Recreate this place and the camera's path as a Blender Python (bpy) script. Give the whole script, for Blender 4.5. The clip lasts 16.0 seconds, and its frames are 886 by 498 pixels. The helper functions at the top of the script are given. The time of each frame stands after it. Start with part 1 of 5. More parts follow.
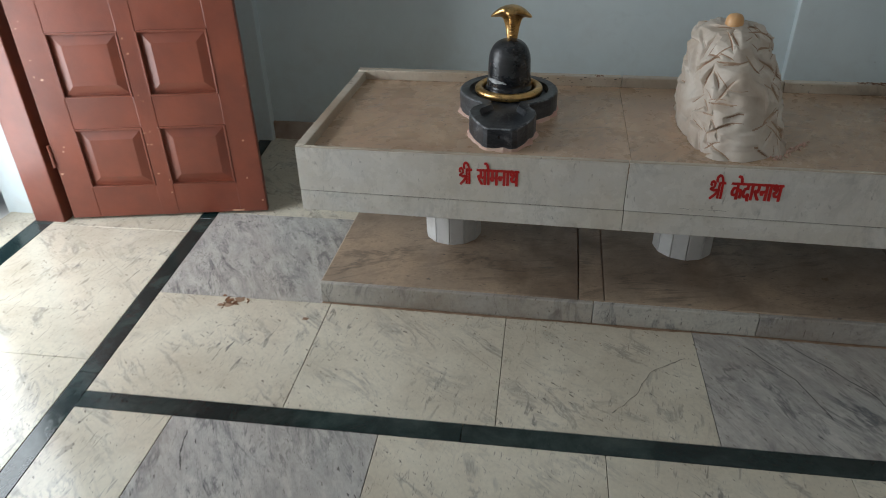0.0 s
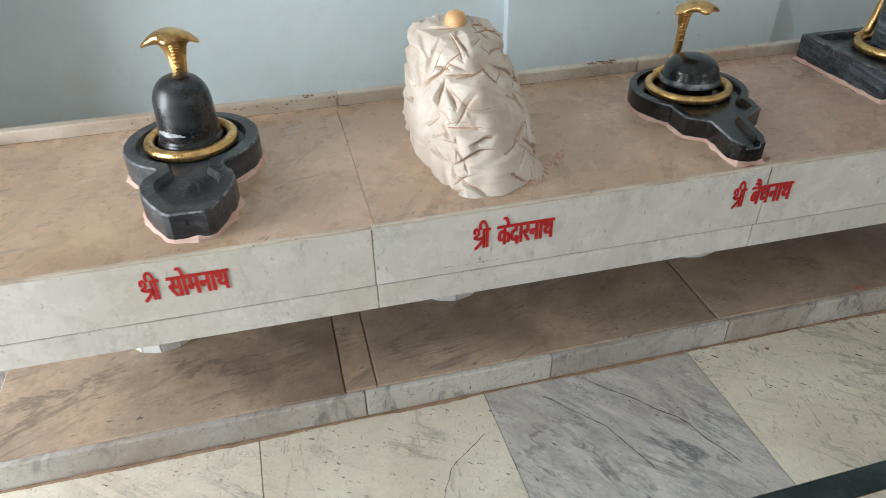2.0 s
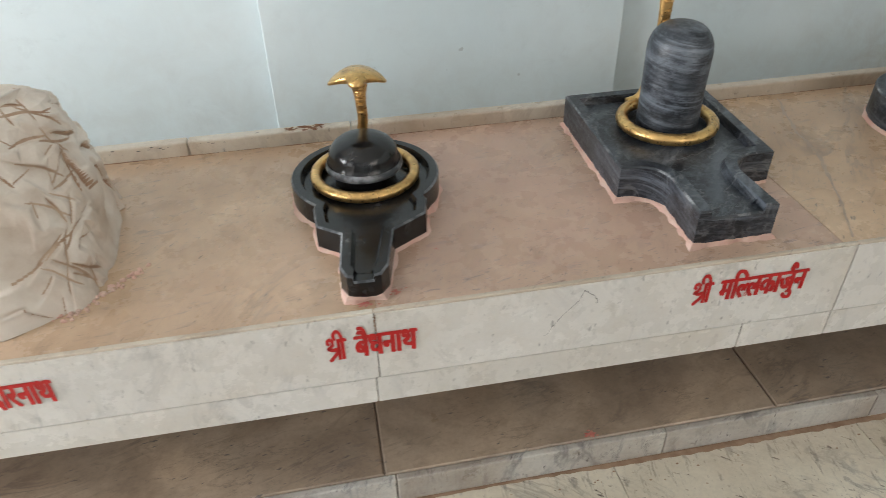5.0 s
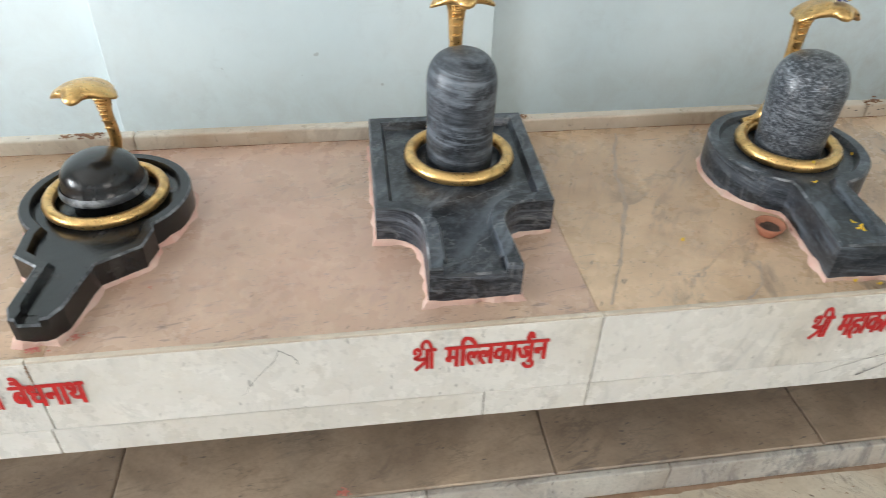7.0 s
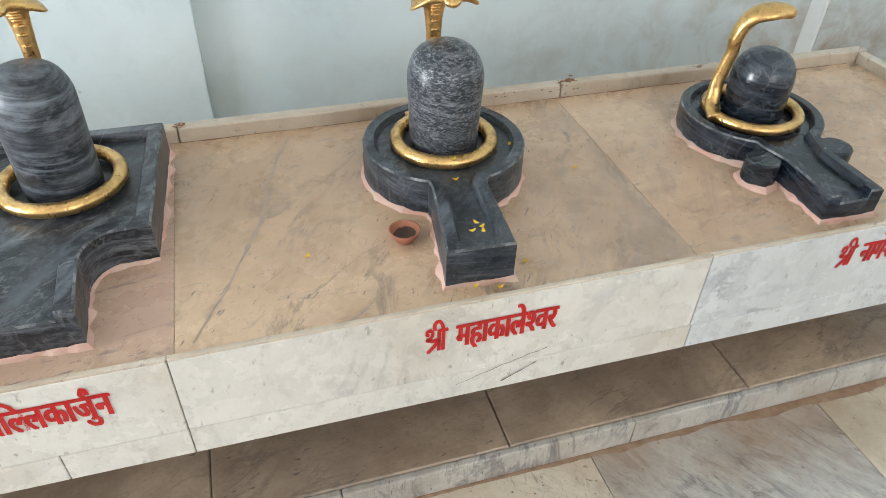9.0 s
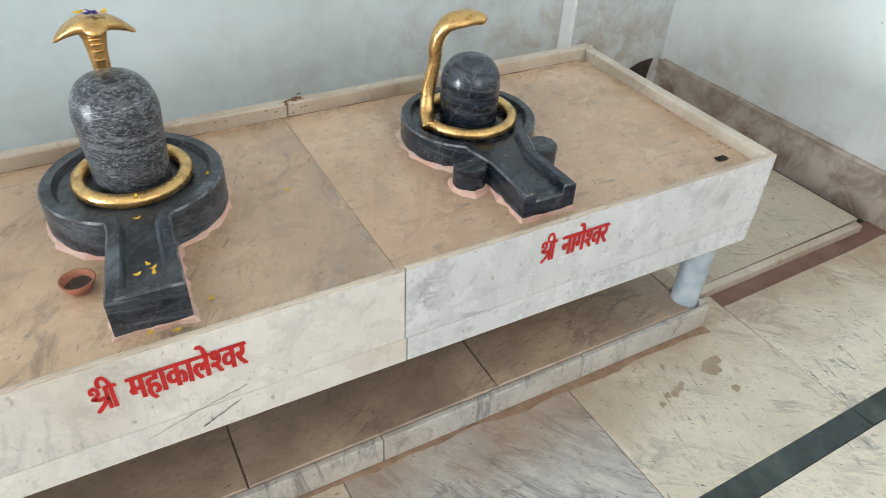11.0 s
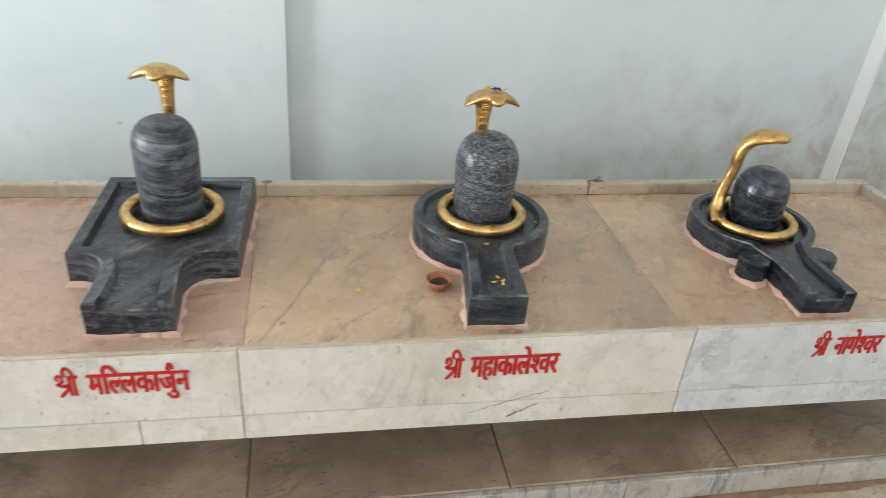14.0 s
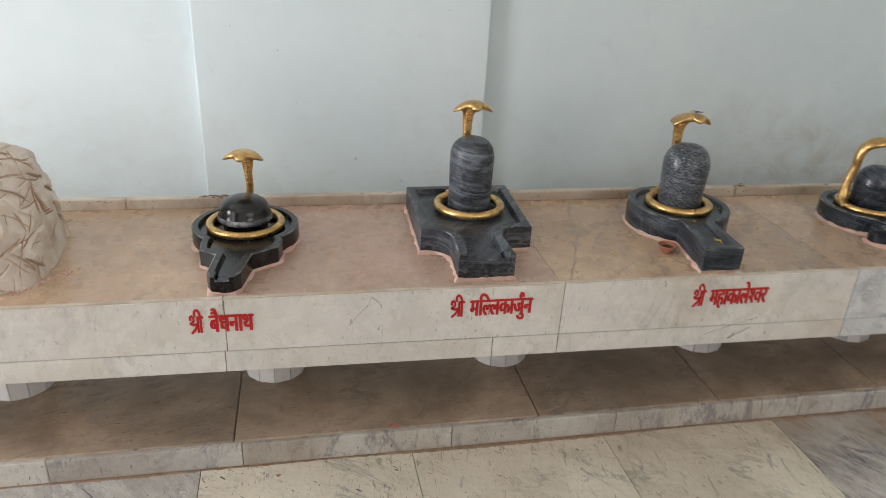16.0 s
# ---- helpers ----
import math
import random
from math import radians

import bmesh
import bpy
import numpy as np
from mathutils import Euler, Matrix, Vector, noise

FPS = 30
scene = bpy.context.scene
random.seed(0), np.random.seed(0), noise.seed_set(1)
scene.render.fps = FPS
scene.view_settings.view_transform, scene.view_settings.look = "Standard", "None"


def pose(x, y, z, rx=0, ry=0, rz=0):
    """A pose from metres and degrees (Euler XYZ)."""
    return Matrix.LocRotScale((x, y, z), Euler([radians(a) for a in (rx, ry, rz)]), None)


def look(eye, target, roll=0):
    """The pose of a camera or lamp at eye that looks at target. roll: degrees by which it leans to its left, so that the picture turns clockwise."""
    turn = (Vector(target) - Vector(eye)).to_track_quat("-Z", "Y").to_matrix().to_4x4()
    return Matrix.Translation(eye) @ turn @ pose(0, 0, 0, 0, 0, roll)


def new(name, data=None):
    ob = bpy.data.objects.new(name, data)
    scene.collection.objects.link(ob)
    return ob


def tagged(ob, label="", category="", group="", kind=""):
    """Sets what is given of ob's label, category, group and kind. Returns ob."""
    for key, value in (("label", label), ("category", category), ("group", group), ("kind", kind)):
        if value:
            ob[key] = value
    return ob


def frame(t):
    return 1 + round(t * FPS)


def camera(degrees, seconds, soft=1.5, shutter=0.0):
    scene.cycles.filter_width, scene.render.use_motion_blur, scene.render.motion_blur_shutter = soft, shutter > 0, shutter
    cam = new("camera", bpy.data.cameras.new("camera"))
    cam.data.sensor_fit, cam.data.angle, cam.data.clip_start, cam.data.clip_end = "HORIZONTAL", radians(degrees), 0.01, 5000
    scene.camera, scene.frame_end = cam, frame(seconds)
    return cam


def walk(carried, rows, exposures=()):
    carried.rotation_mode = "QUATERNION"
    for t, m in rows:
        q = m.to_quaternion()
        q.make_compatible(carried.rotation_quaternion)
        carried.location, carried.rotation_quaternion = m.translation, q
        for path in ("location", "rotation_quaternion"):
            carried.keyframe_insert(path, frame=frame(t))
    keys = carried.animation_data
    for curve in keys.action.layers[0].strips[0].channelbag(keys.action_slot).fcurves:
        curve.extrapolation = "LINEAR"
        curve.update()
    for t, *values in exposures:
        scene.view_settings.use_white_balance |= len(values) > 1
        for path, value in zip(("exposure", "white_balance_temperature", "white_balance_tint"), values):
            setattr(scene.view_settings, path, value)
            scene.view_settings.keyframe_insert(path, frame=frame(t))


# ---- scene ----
# ---------------------------------------------------------------- camera
cam = camera(65.0, 16.0, soft=0.7, shutter=0.3)
PATH = [
    (0, (-0.196, -1.967, 1.495), (-0.486, -0.288, 0.448), -1.3),
    (0.5, (-0.282, -1.735, 1.494), (-0.459, -0.056, 0.422), -1.0),
    (1, (-0.273, -1.536, 1.475), (-0.317, 0.13, 0.369), -0.4),
    (1.5, (-0.205, -1.394, 1.482), (0.079, 0.231, 0.351), -0.0),
    (2, (-0.122, -1.324, 1.481), (0.268, 0.268, 0.335), -1.2),
    (2.5, (0.072, -1.259, 1.485), (0.371, 0.378, 0.374), 0.5),
    (3, (0.284, -1.211, 1.478), (0.67, 0.377, 0.325), -0.1),
    (3.5, (0.446, -1.135, 1.47), (0.938, 0.435, 0.334), -0.6),
    (4, (0.618, -1.031, 1.471), (1.058, 0.532, 0.304), -0.4),
    (4.5, (0.781, -1.0, 1.472), (1.142, 0.575, 0.294), -2.2),
    (4.7, (0.891, -1.002, 1.488), (1.177, 0.589, 0.31), -1.4),
    (6.8, (1.547, -0.878, 1.49), (1.845, 0.669, 0.258), -0.4),
    (7, (1.64, -0.902, 1.502), (1.895, 0.665, 0.286), 1.8),
    (7.5, (1.891, -0.971, 1.514), (2.231, 0.546, 0.256), 1.0),
    (8, (2.065, -0.943, 1.498), (2.598, 0.538, 0.263), 1.5),
    (8.5, (2.208, -0.881, 1.489), (2.731, 0.585, 0.234), 2.6),
    (9, (2.293, -0.874, 1.502), (2.771, 0.606, 0.243), 1.9),
    (9.5, (2.409, -0.922, 1.519), (2.781, 0.603, 0.28), 2.6),
    (10, (2.526, -0.963, 1.516), (2.977, 0.548, 0.286), 3.9),
    (10.2, (2.585, -0.966, 1.51), (3.133, 0.496, 0.26), 3.9),
    (12.3, (2.702, -0.963, 1.522), (3.586, 0.388, 0.343), 2.0),
    (12.5, (2.703, -0.977, 1.522), (3.577, 0.394, 0.357), 2.1),
    (13, (2.65, -1.032, 1.544), (3.439, 0.45, 0.457), 2.5),
    (13.5, (2.515, -1.096, 1.567), (2.989, 0.53, 0.504), 3.8),
    (14, (2.255, -1.19, 1.569), (2.627, 0.495, 0.557), 5.2),
    (14.5, (2.034, -1.357, 1.573), (2.286, 0.378, 0.611), 6.2),
    (15, (1.842, -1.593, 1.58), (1.926, 0.188, 0.675), 5.9),
    (15.5, (1.563, -1.703, 1.549), (1.716, 0.11, 0.72), 5.5),
    (16, (1.319, -1.799, 1.6), (1.698, -0.024, 0.76), 3.1),
]
EXPOSURES = [(0.0, -2.82, 6600, 11), (0.5, -2.27, 6580, 11), (1.0, -1.88, 6600, 11), (2.0, -1.46, 6600, 11), (3.0, -1.32, 6880, 13), (4.5, -1.12, 6930, 14), (7.0, -0.45, 6700, 12), (9.5, -0.31, 6650, 12), (12.5, -0.30, 6650, 13), (13.0, -0.4, 6680, 13), (13.5, -0.36, 6680, 12), (14.0, -0.52, 6880, 14), (14.5, -0.55, 6900, 15), (15.0, -0.96, 7080, 17), (16.0, -1.08, 7120, 18)]
walk(cam, [(t, look(eye, target, roll)) for t, eye, target, roll in PATH], EXPOSURES)

# ---------------------------------------------------------------- world, sun, large lights
world = bpy.data.worlds.new("sky")
scene.world = world
world.use_nodes = True
wt = world.node_tree
sky = wt.nodes.new("ShaderNodeTexSky")
sky.sky_type = "NISHITA"
sky.sun_disc = False
sky.sun_elevation, sky.sun_rotation = radians(52), radians(12)
wt.links.new(sky.outputs[0], wt.nodes["Background"].inputs[0])
wt.nodes["Background"].inputs[1].default_value = 0.12

sun = bpy.data.lights.new("sun", "SUN")
sun.energy, sun.angle, sun.color = 5.0, radians(0.6), (1.0, 0.95, 0.87)
new("sun", sun).matrix_world = look((1, 6, 9), (0, 0.4, 0.9))


def opening_light(name, eye, target, w, h, power, color):
    """The sky's light in an opening of the hall."""
    a = bpy.data.lights.new(name, "AREA")
    a.shape, a.size, a.size_y, a.energy, a.color = "RECTANGLE", w, h, power, color
    ob = new(name, a)
    ob.matrix_world = look(eye, target)
    return ob


opening_light("door_daylight", (-2.68, -0.34, 1.06), (0, -0.20, 0.95), 1.2, 2.0, 420, (0.85, 0.94, 1.0))
opening_light("side_daylight", (-2.75, -2.7, 1.5), (0, -2.7, 1.6), 1.5, 1.9, 60, (0.97, 0.98, 1.0))
# fill from two unseen openings added at the rear, aimed up at the ceiling
opening_light("rear_fill", (0.4, -4.62, 1.98), (0.4, 0, 3.2), 1.9, 1.5, 16, (1.0, 0.95, 0.89))
opening_light("rear_fill", (3.6, -4.62, 1.98), (3.6, 0, 3.2), 1.9, 1.5, 80, (1.0, 0.95, 0.89))

# ---------------------------------------------------------------- materials
class Nodes:
    """A small builder for one node material."""

    def __init__(self, name, rough=0.5, metal=0.0, spec=0.5, coat=0.0):
        self.mat = bpy.data.materials.new(name)
        self.mat.use_nodes = True
        self.tree = self.mat.node_tree
        self.bsdf = self.tree.nodes["Principled BSDF"]
        self.bsdf.inputs["Roughness"].default_value = rough
        self.bsdf.inputs["Metallic"].default_value = metal
        self.bsdf.inputs["Specular IOR Level"].default_value = spec
        self.bsdf.inputs["Coat Weight"].default_value = coat
        self.bsdf.inputs["Coat Roughness"].default_value = 0.12

    def put(self, kind, **values):
        n = self.tree.nodes.new("ShaderNode" + kind)
        for key, value in values.items():
            n.inputs[key].default_value = value
        return n

    def join(self, a, b):
        self.tree.links.new(a, b)
        return b.node

    def coords(self, scale=(1, 1, 1), turn=(0, 0, 0), own=True):
        """Object coordinates, shifted by the object's own random number so that no two pieces are alike."""
        tex = self.put("TexCoord")
        mapping = self.put("Mapping")
        # turned first, then stretched
        mapping.vector_type = "TEXTURE"
        mapping.inputs["Scale"].default_value = [1.0 / k for k in scale]
        mapping.inputs["Rotation"].default_value = [radians(a) for a in turn]
        self.join(tex.outputs["Object"], mapping.inputs["Vector"])
        if own:
            info = self.put("ObjectInfo")
            far = self.put("VectorMath")
            far.operation = "SCALE"
            far.inputs[0].default_value = (37.0, 91.0, 53.0)
            self.join(info.outputs["Random"], far.inputs["Scale"])
            add = self.put("VectorMath")
            self.join(mapping.outputs[0], add.inputs[0])
            self.join(far.outputs[0], add.inputs[1])
            return add.outputs[0]
        return mapping.outputs[0]

    def noise(self, where, scale, detail=5.0, rough=0.55, distort=0.0):
        n = self.put("TexNoise", Scale=scale, Detail=detail, Roughness=rough, Distortion=distort)
        self.join(where, n.inputs["Vector"])
        return n.outputs["Fac"]

    def band(self, value, lo, hi, out_lo=0.0, out_hi=1.0):
        n = self.put("MapRange")
        n.inputs["From Min"].default_value, n.inputs["From Max"].default_value = lo, hi
        n.inputs["To Min"].default_value, n.inputs["To Max"].default_value = out_lo, out_hi
        self.join(value, n.inputs["Value"])
        return n.outputs[0]

    def calc(self, op, a, b):
        n = self.put("Math")
        n.operation = op
        for k, v in enumerate((a, b)):
            if isinstance(v, (int, float)):
                n.inputs[k].default_value = v
            else:
                self.join(v, n.inputs[k])
        return n.outputs[0]

    def ridge(self, value, width):
        """1 along the middle contour of a noise, falling to 0 within the width: a vein."""
        off = self.calc("ABSOLUTE", self.calc("SUBTRACT", value, 0.5), 0.0)
        return self.band(off, 0.0, width, 1.0, 0.0)

    def mix(self, fac, a, b):
        n = self.tree.nodes.new("ShaderNodeMix")
        n.data_type = "RGBA"
        for socket, v in ((n.inputs[0], fac), (n.inputs[6], a), (n.inputs[7], b)):
            if isinstance(v, (int, float)):
                socket.default_value = v
            elif isinstance(v, tuple):
                socket.default_value = (*v, 1.0)
            else:
                self.join(v, socket)
        return n.outputs[2]

    def done(self, color, bump=None, strength=0.2, depth=0.002, rough=None):
        if isinstance(color, tuple):
            self.bsdf.inputs["Base Color"].default_value = (*color, 1.0)
        else:
            self.join(color, self.bsdf.inputs["Base Color"])
        if bump is not None:
            n = self.put("Bump", Strength=strength, Distance=depth)
            self.join(bump, n.inputs["Height"])
            self.join(n.outputs[0], self.bsdf.inputs["Normal"])
        if rough is not None:
            self.join(rough, self.bsdf.inputs["Roughness"])
        return self.mat


def marble(name, base, tint, vein, veins=0.55, specks=0.5, stain=None, stains=0.0, rough=0.28, turn=35, grey=0.0, cloudy=None, blush=None, grain_amount=0.10, scuffs=0.35, dashes=0.0, foot=0.0, lie=10):
    """Polished Indian marble: cloudy base, streaked veins, small dark pits and, where asked for, worn-in stains."""
    m = Nodes(name, rough)
    c = m.coords()
    s = m.coords((1.0, 3.2, 1.0), (0, 0, turn))
    cloud = m.noise(c, 3.0, 4.0)
    color = m.mix(m.band(cloud, 0.35, 0.68), base, tint)
    if grey:
        info = m.put("ObjectInfo")
        pick = m.band(info.outputs["Random"], 0.999 - grey, 1.0 - grey + 0.001)
        grain = m.band(m.noise(s, 7.0, 8.0, 0.7, 0.6), 0.35, 0.62)
        greyish = m.mix(grain, (0.58, 0.56, 0.52), (0.36, 0.35, 0.335))
        blot = m.calc("MULTIPLY", m.band(m.noise(s, 15.0, 9.0, 0.75, 0.9), 0.52, 0.64), m.band(m.noise(c, 3.7, 3.0), 0.38, 0.60))
        greyish = m.mix(m.calc("MULTIPLY", blot, 0.85), greyish, (0.07, 0.075, 0.085))
        color = m.mix(m.calc("MULTIPLY", pick, 0.9), color, greyish)
    thick = m.calc("MULTIPLY", m.ridge(m.noise(s, 2.1, 6.0, 0.62, 0.8), 0.035), m.band(m.noise(c, 4.3, 3.0), 0.45, 0.62))
    thin = m.calc("MULTIPLY", m.ridge(m.noise(s, 5.5, 7.0, 0.66, 1.0), 0.022), m.band(m.noise(c, 7.7, 2.0), 0.48, 0.66))
    color = m.mix(m.calc("MULTIPLY", thick, veins), color, vein)
    color = m.mix(m.calc("MULTIPLY", thin, veins * 0.8), color, vein)
    pit = m.band(m.noise(s, 34.0, 3.0, 0.5), 0.665, 0.74)
    color = m.mix(m.calc("MULTIPLY", pit, specks), color, (0.10, 0.09, 0.09))
    if dashes:
        # short dark dashes of mineral, all lying one way, in loose swarms
        lying = m.coords((1.0, 4.2, 1.0), (0, 0, lie))
        swarm = m.band(m.noise(c, 3.3, 3.0), 0.42, 0.66)
        dash = m.calc("MULTIPLY", m.band(m.noise(lying, 13.0, 4.0, 0.6, 0.5), 0.585, 0.655), swarm)
        color = m.mix(m.calc("MULTIPLY", dash, dashes), color, (0.13, 0.125, 0.13))
        fine_dash = m.band(m.noise(lying, 42.0, 2.0, 0.5), 0.66, 0.72)
        color = m.mix(m.calc("MULTIPLY", fine_dash, dashes * 0.7), color, (0.16, 0.15, 0.15))
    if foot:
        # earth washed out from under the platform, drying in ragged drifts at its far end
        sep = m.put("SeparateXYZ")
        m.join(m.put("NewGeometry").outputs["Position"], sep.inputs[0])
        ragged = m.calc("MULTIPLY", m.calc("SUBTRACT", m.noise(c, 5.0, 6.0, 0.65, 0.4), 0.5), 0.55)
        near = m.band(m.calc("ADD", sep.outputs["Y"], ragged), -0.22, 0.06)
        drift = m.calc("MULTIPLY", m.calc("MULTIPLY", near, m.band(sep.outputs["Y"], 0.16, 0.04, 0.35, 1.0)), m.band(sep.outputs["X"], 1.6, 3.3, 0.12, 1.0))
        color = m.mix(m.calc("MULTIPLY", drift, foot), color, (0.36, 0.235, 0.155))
    if stain:
        patch = m.band(m.noise(c, 2.3, 6.0, 0.6, 0.4), 0.42, 0.66)
        color = m.mix(m.calc("MULTIPLY", patch, stains), color, stain)
        fine = m.band(m.noise(c, 19.0, 5.0, 0.7), 0.50, 0.78)
        color = m.mix(m.calc("MULTIPLY", fine, stains * 0.5), color, stain)
    if blush:
        # rose-coloured drifts, heaviest in the middle of the slab
        drift = m.band(m.noise(c, 2.6, 5.0, 0.6, 0.3), 0.36, 0.66)
        color = m.mix(m.calc("MULTIPLY", drift, 0.6), color, blush)
    if cloudy:
        # a greyer seam that runs through one slab beside its joint
        x0, x1, shade = cloudy
        sep = m.put("SeparateXYZ")
        m.join(m.put("TexCoord").outputs["Object"], sep.inputs[0])
        along = m.calc("SUBTRACT", sep.outputs["X"], m.calc("MULTIPLY", sep.outputs["Y"], 0.36))
        skew = m.coords((2.4, 0.55, 1.0), (0, 0, -20), own=False)
        streaky = m.noise(skew, 9.0, 7.0, 0.66, 0.3)
        along = m.calc("ADD", along, m.calc("MULTIPLY", m.calc("SUBTRACT", streaky, 0.5), 0.45))
        grey_part = m.calc("MULTIPLY", m.band(along, x0, x1), m.band(streaky, 0.30, 0.62, 0.35, 1.0))
        color = m.mix(m.calc("MULTIPLY", grey_part, 0.5), color, shade)
    # fine crystalline grain and long faint scuffs
    dust = m.band(m.noise(c, 95.0, 4.0, 0.7), 0.42, 0.72)
    color = m.mix(m.calc("MULTIPLY", dust, grain_amount), color, vein)
    scuff = m.calc("MULTIPLY", m.band(m.noise(s, 9.0, 9.0, 0.78, 1.2), 0.56, 0.72), m.band(m.noise(c, 1.7, 3.0), 0.40, 0.62))
    color = m.mix(m.calc("MULTIPLY", scuff, scuffs), color, vein)
    wear = m.noise(c, 11.0, 6.0, 0.65)
    return m.done(color, wear, 0.12, 0.002, m.band(wear, 0.3, 0.7, rough * 0.75, rough * 1.35))


def stone(name, dark, light, scale, lo, hi, bands=1.0, rough=0.35, streak=0.0, dust=0.12, lines=0.0, grains=0.0, swirl=0.0, layers=0.0):
    """Dark carved stone; bands stretches the pattern round the piece, streak adds pale layers, lines thin dark ones."""
    m = Nodes(name, rough)
    c = m.coords((1, 1, bands))
    grain = m.noise(c, scale, 7.0, 0.7, 0.4)
    color = m.mix(m.band(grain, lo, hi), dark, light)
    if streak:
        layer = m.noise(m.coords((0.5, 0.5, 7.0), (5, 8, 0)), 5.0, 6.0, 0.62, 0.25)
        color = m.mix(m.calc("MULTIPLY", m.band(layer, 0.50, 0.57), streak), color, light)
        color = m.mix(m.calc("MULTIPLY", m.band(layer, 0.46, 0.40), streak), color, dark)
    if lines:
        layer = m.noise(m.coords((0.35, 0.35, 4.5), (-6, 10, 0)), 4.0, 2.0, 0.45, 0.2)
        color = m.mix(m.calc("MULTIPLY", m.calc("MULTIPLY", m.ridge(layer, 0.075), m.band(m.noise(m.coords((1, 1, 2.0)), 6.0, 3.0), 0.38, 0.56)), lines), color, dark)
        color = m.mix(m.calc("MULTIPLY", m.band(m.noise(m.coords(), 90.0, 3.0, 0.6), 0.62, 0.70), lines * 0.5), color, light)
    if layers:
        # fine bedding: thin pale and dark sheets that dip a little
        sheet = m.noise(m.coords((0.05, 0.05, 1.0), (5, 7, 0)), 62.0, 5.0, 0.7, 0.25)
        color = m.mix(m.calc("MULTIPLY", m.band(sheet, 0.53, 0.62), layers), color, light)
        color = m.mix(m.calc("MULTIPLY", m.band(sheet, 0.46, 0.38), layers), color, dark)
        wide = m.noise(m.coords((0.06, 0.06, 1.0), (4, 6, 0)), 26.0, 2.0, 0.5, 0.2)
        color = m.mix(m.calc("MULTIPLY", m.ridge(wide, 0.085), layers), color, dark)
    dusty = m.band(m.noise(m.coords(), 6.0, 7.0, 0.7), 0.5, 0.8)
    color = m.mix(m.calc("MULTIPLY", dusty, dust), color, (0.33, 0.31, 0.29))
    scratch = m.band(m.noise(m.coords((1, 1, 0.15), (30, 20, 0)), 45.0, 4.0, 0.7), 0.66, 0.74)
    color = m.mix(m.calc("MULTIPLY", scratch, dust * 2.0), color, (0.36, 0.35, 0.34))
    if grains:
        # broken level streaks of pale mineral
        fleck = m.noise(m.coords((1, 1, 2.6), (4, 6, 0)), 60.0, 4.0, 0.6, 0.3)
        field = m.band(m.noise(m.coords((1, 1, 1.6)), 11.0, 3.0), 0.30, 0.60)
        color = m.mix(m.calc("MULTIPLY", m.calc("MULTIPLY", m.band(fleck, 0.50, 0.60), field), grains), color, light)
    if swirl:
        # thin pale veins that wander across the block
        where = m.coords((1.0, 1.7, 1.4), (0, 0, 35))
        thread = m.calc("MULTIPLY", m.ridge(m.noise(where, 5.0, 6.0, 0.6, 0.9), 0.020), m.band(m.noise(where, 7.0, 3.0), 0.42, 0.60))
        haze = m.calc("MULTIPLY", m.ridge(m.noise(where, 3.1, 7.0, 0.68, 1.3), 0.06), m.band(m.noise(where, 33.0, 5.0, 0.7), 0.40, 0.62))
        color = m.mix(m.calc("MULTIPLY", haze, swirl * 0.7), color, light)
        color = m.mix(m.calc("MULTIPLY", thread, swirl), color, (0.32, 0.33, 0.34))
    return m.done(color, m.noise(m.coords((1, 1, 1.8)), 48.0, 5.0, 0.65), 0.4, 0.002, m.band(dusty, 0.0, 1.0, rough, rough + 0.2))


def plain(name, a, b, scale=8.0, rough=0.6, metal=0.0, bump=0.2, bump_scale=40.0, lo=0.35, hi=0.65, depth=0.002, coat=0.0):
    """Two tones in blotches with a fine relief."""
    m = Nodes(name, rough, metal, coat=coat)
    c = m.coords()
    color = m.mix(m.band(m.noise(c, scale, 6.0, 0.6), lo, hi), a, b)
    fine = m.noise(c, bump_scale, 4.0, 0.6)
    return m.done(color, fine, bump, depth, m.band(fine, 0.3, 0.7, rough * 0.85, min(1.0, rough * 1.15)))


def wall_paint(name, low, high, dirt, amount, pits=0.3, grow=None, climb=0.95):
    """Whitewashed plaster with grime that has crept up from the skirting in ragged patches."""
    m = Nodes(name, 0.72, spec=0.35)
    c = m.coords(own=False)
    color = m.mix(m.band(m.noise(c, 1.1, 5.0, 0.6), 0.35, 0.65), low, high)
    sep = m.put("SeparateXYZ")
    m.join(m.put("TexCoord").outputs["Object"], sep.inputs[0])
    rise = m.calc("ADD", sep.outputs["Z"], m.calc("MULTIPLY", m.calc("SUBTRACT", m.noise(c, 2.6, 6.0, 0.65), 0.5), 1.1))
    low_dirt = m.band(rise, climb, climb - 0.8)
    if grow:
        low_dirt = m.calc("MULTIPLY", low_dirt, m.band(sep.outputs["X"], grow[0], grow[1], 0.16, 1.0))
    blot = m.band(m.noise(c, 6.5, 7.0, 0.7, 0.5), 0.42, 0.62)
    color = m.mix(m.calc("MULTIPLY", m.calc("MULTIPLY", low_dirt, blot), amount), color, dirt)
    color = m.mix(m.calc("MULTIPLY", low_dirt, amount * 0.45), color, dirt)
    scuffed = m.calc("MULTIPLY", m.band(m.noise(c, 9.0, 8.0, 0.72, 0.6), 0.54, 0.72), m.band(m.noise(c, 1.9, 3.0), 0.42, 0.62))
    color = m.mix(m.calc("MULTIPLY", scuffed, 0.22), color, (0.40, 0.43, 0.44))
    mark = m.band(m.noise(c, 26.0, 2.0, 0.5), 0.76, 0.80)
    color = m.mix(m.calc("MULTIPLY", mark, pits), color, (0.25, 0.25, 0.24))
    return m.done(color, m.noise(c, 24.0, 7.0, 0.65), 0.22, 0.004)


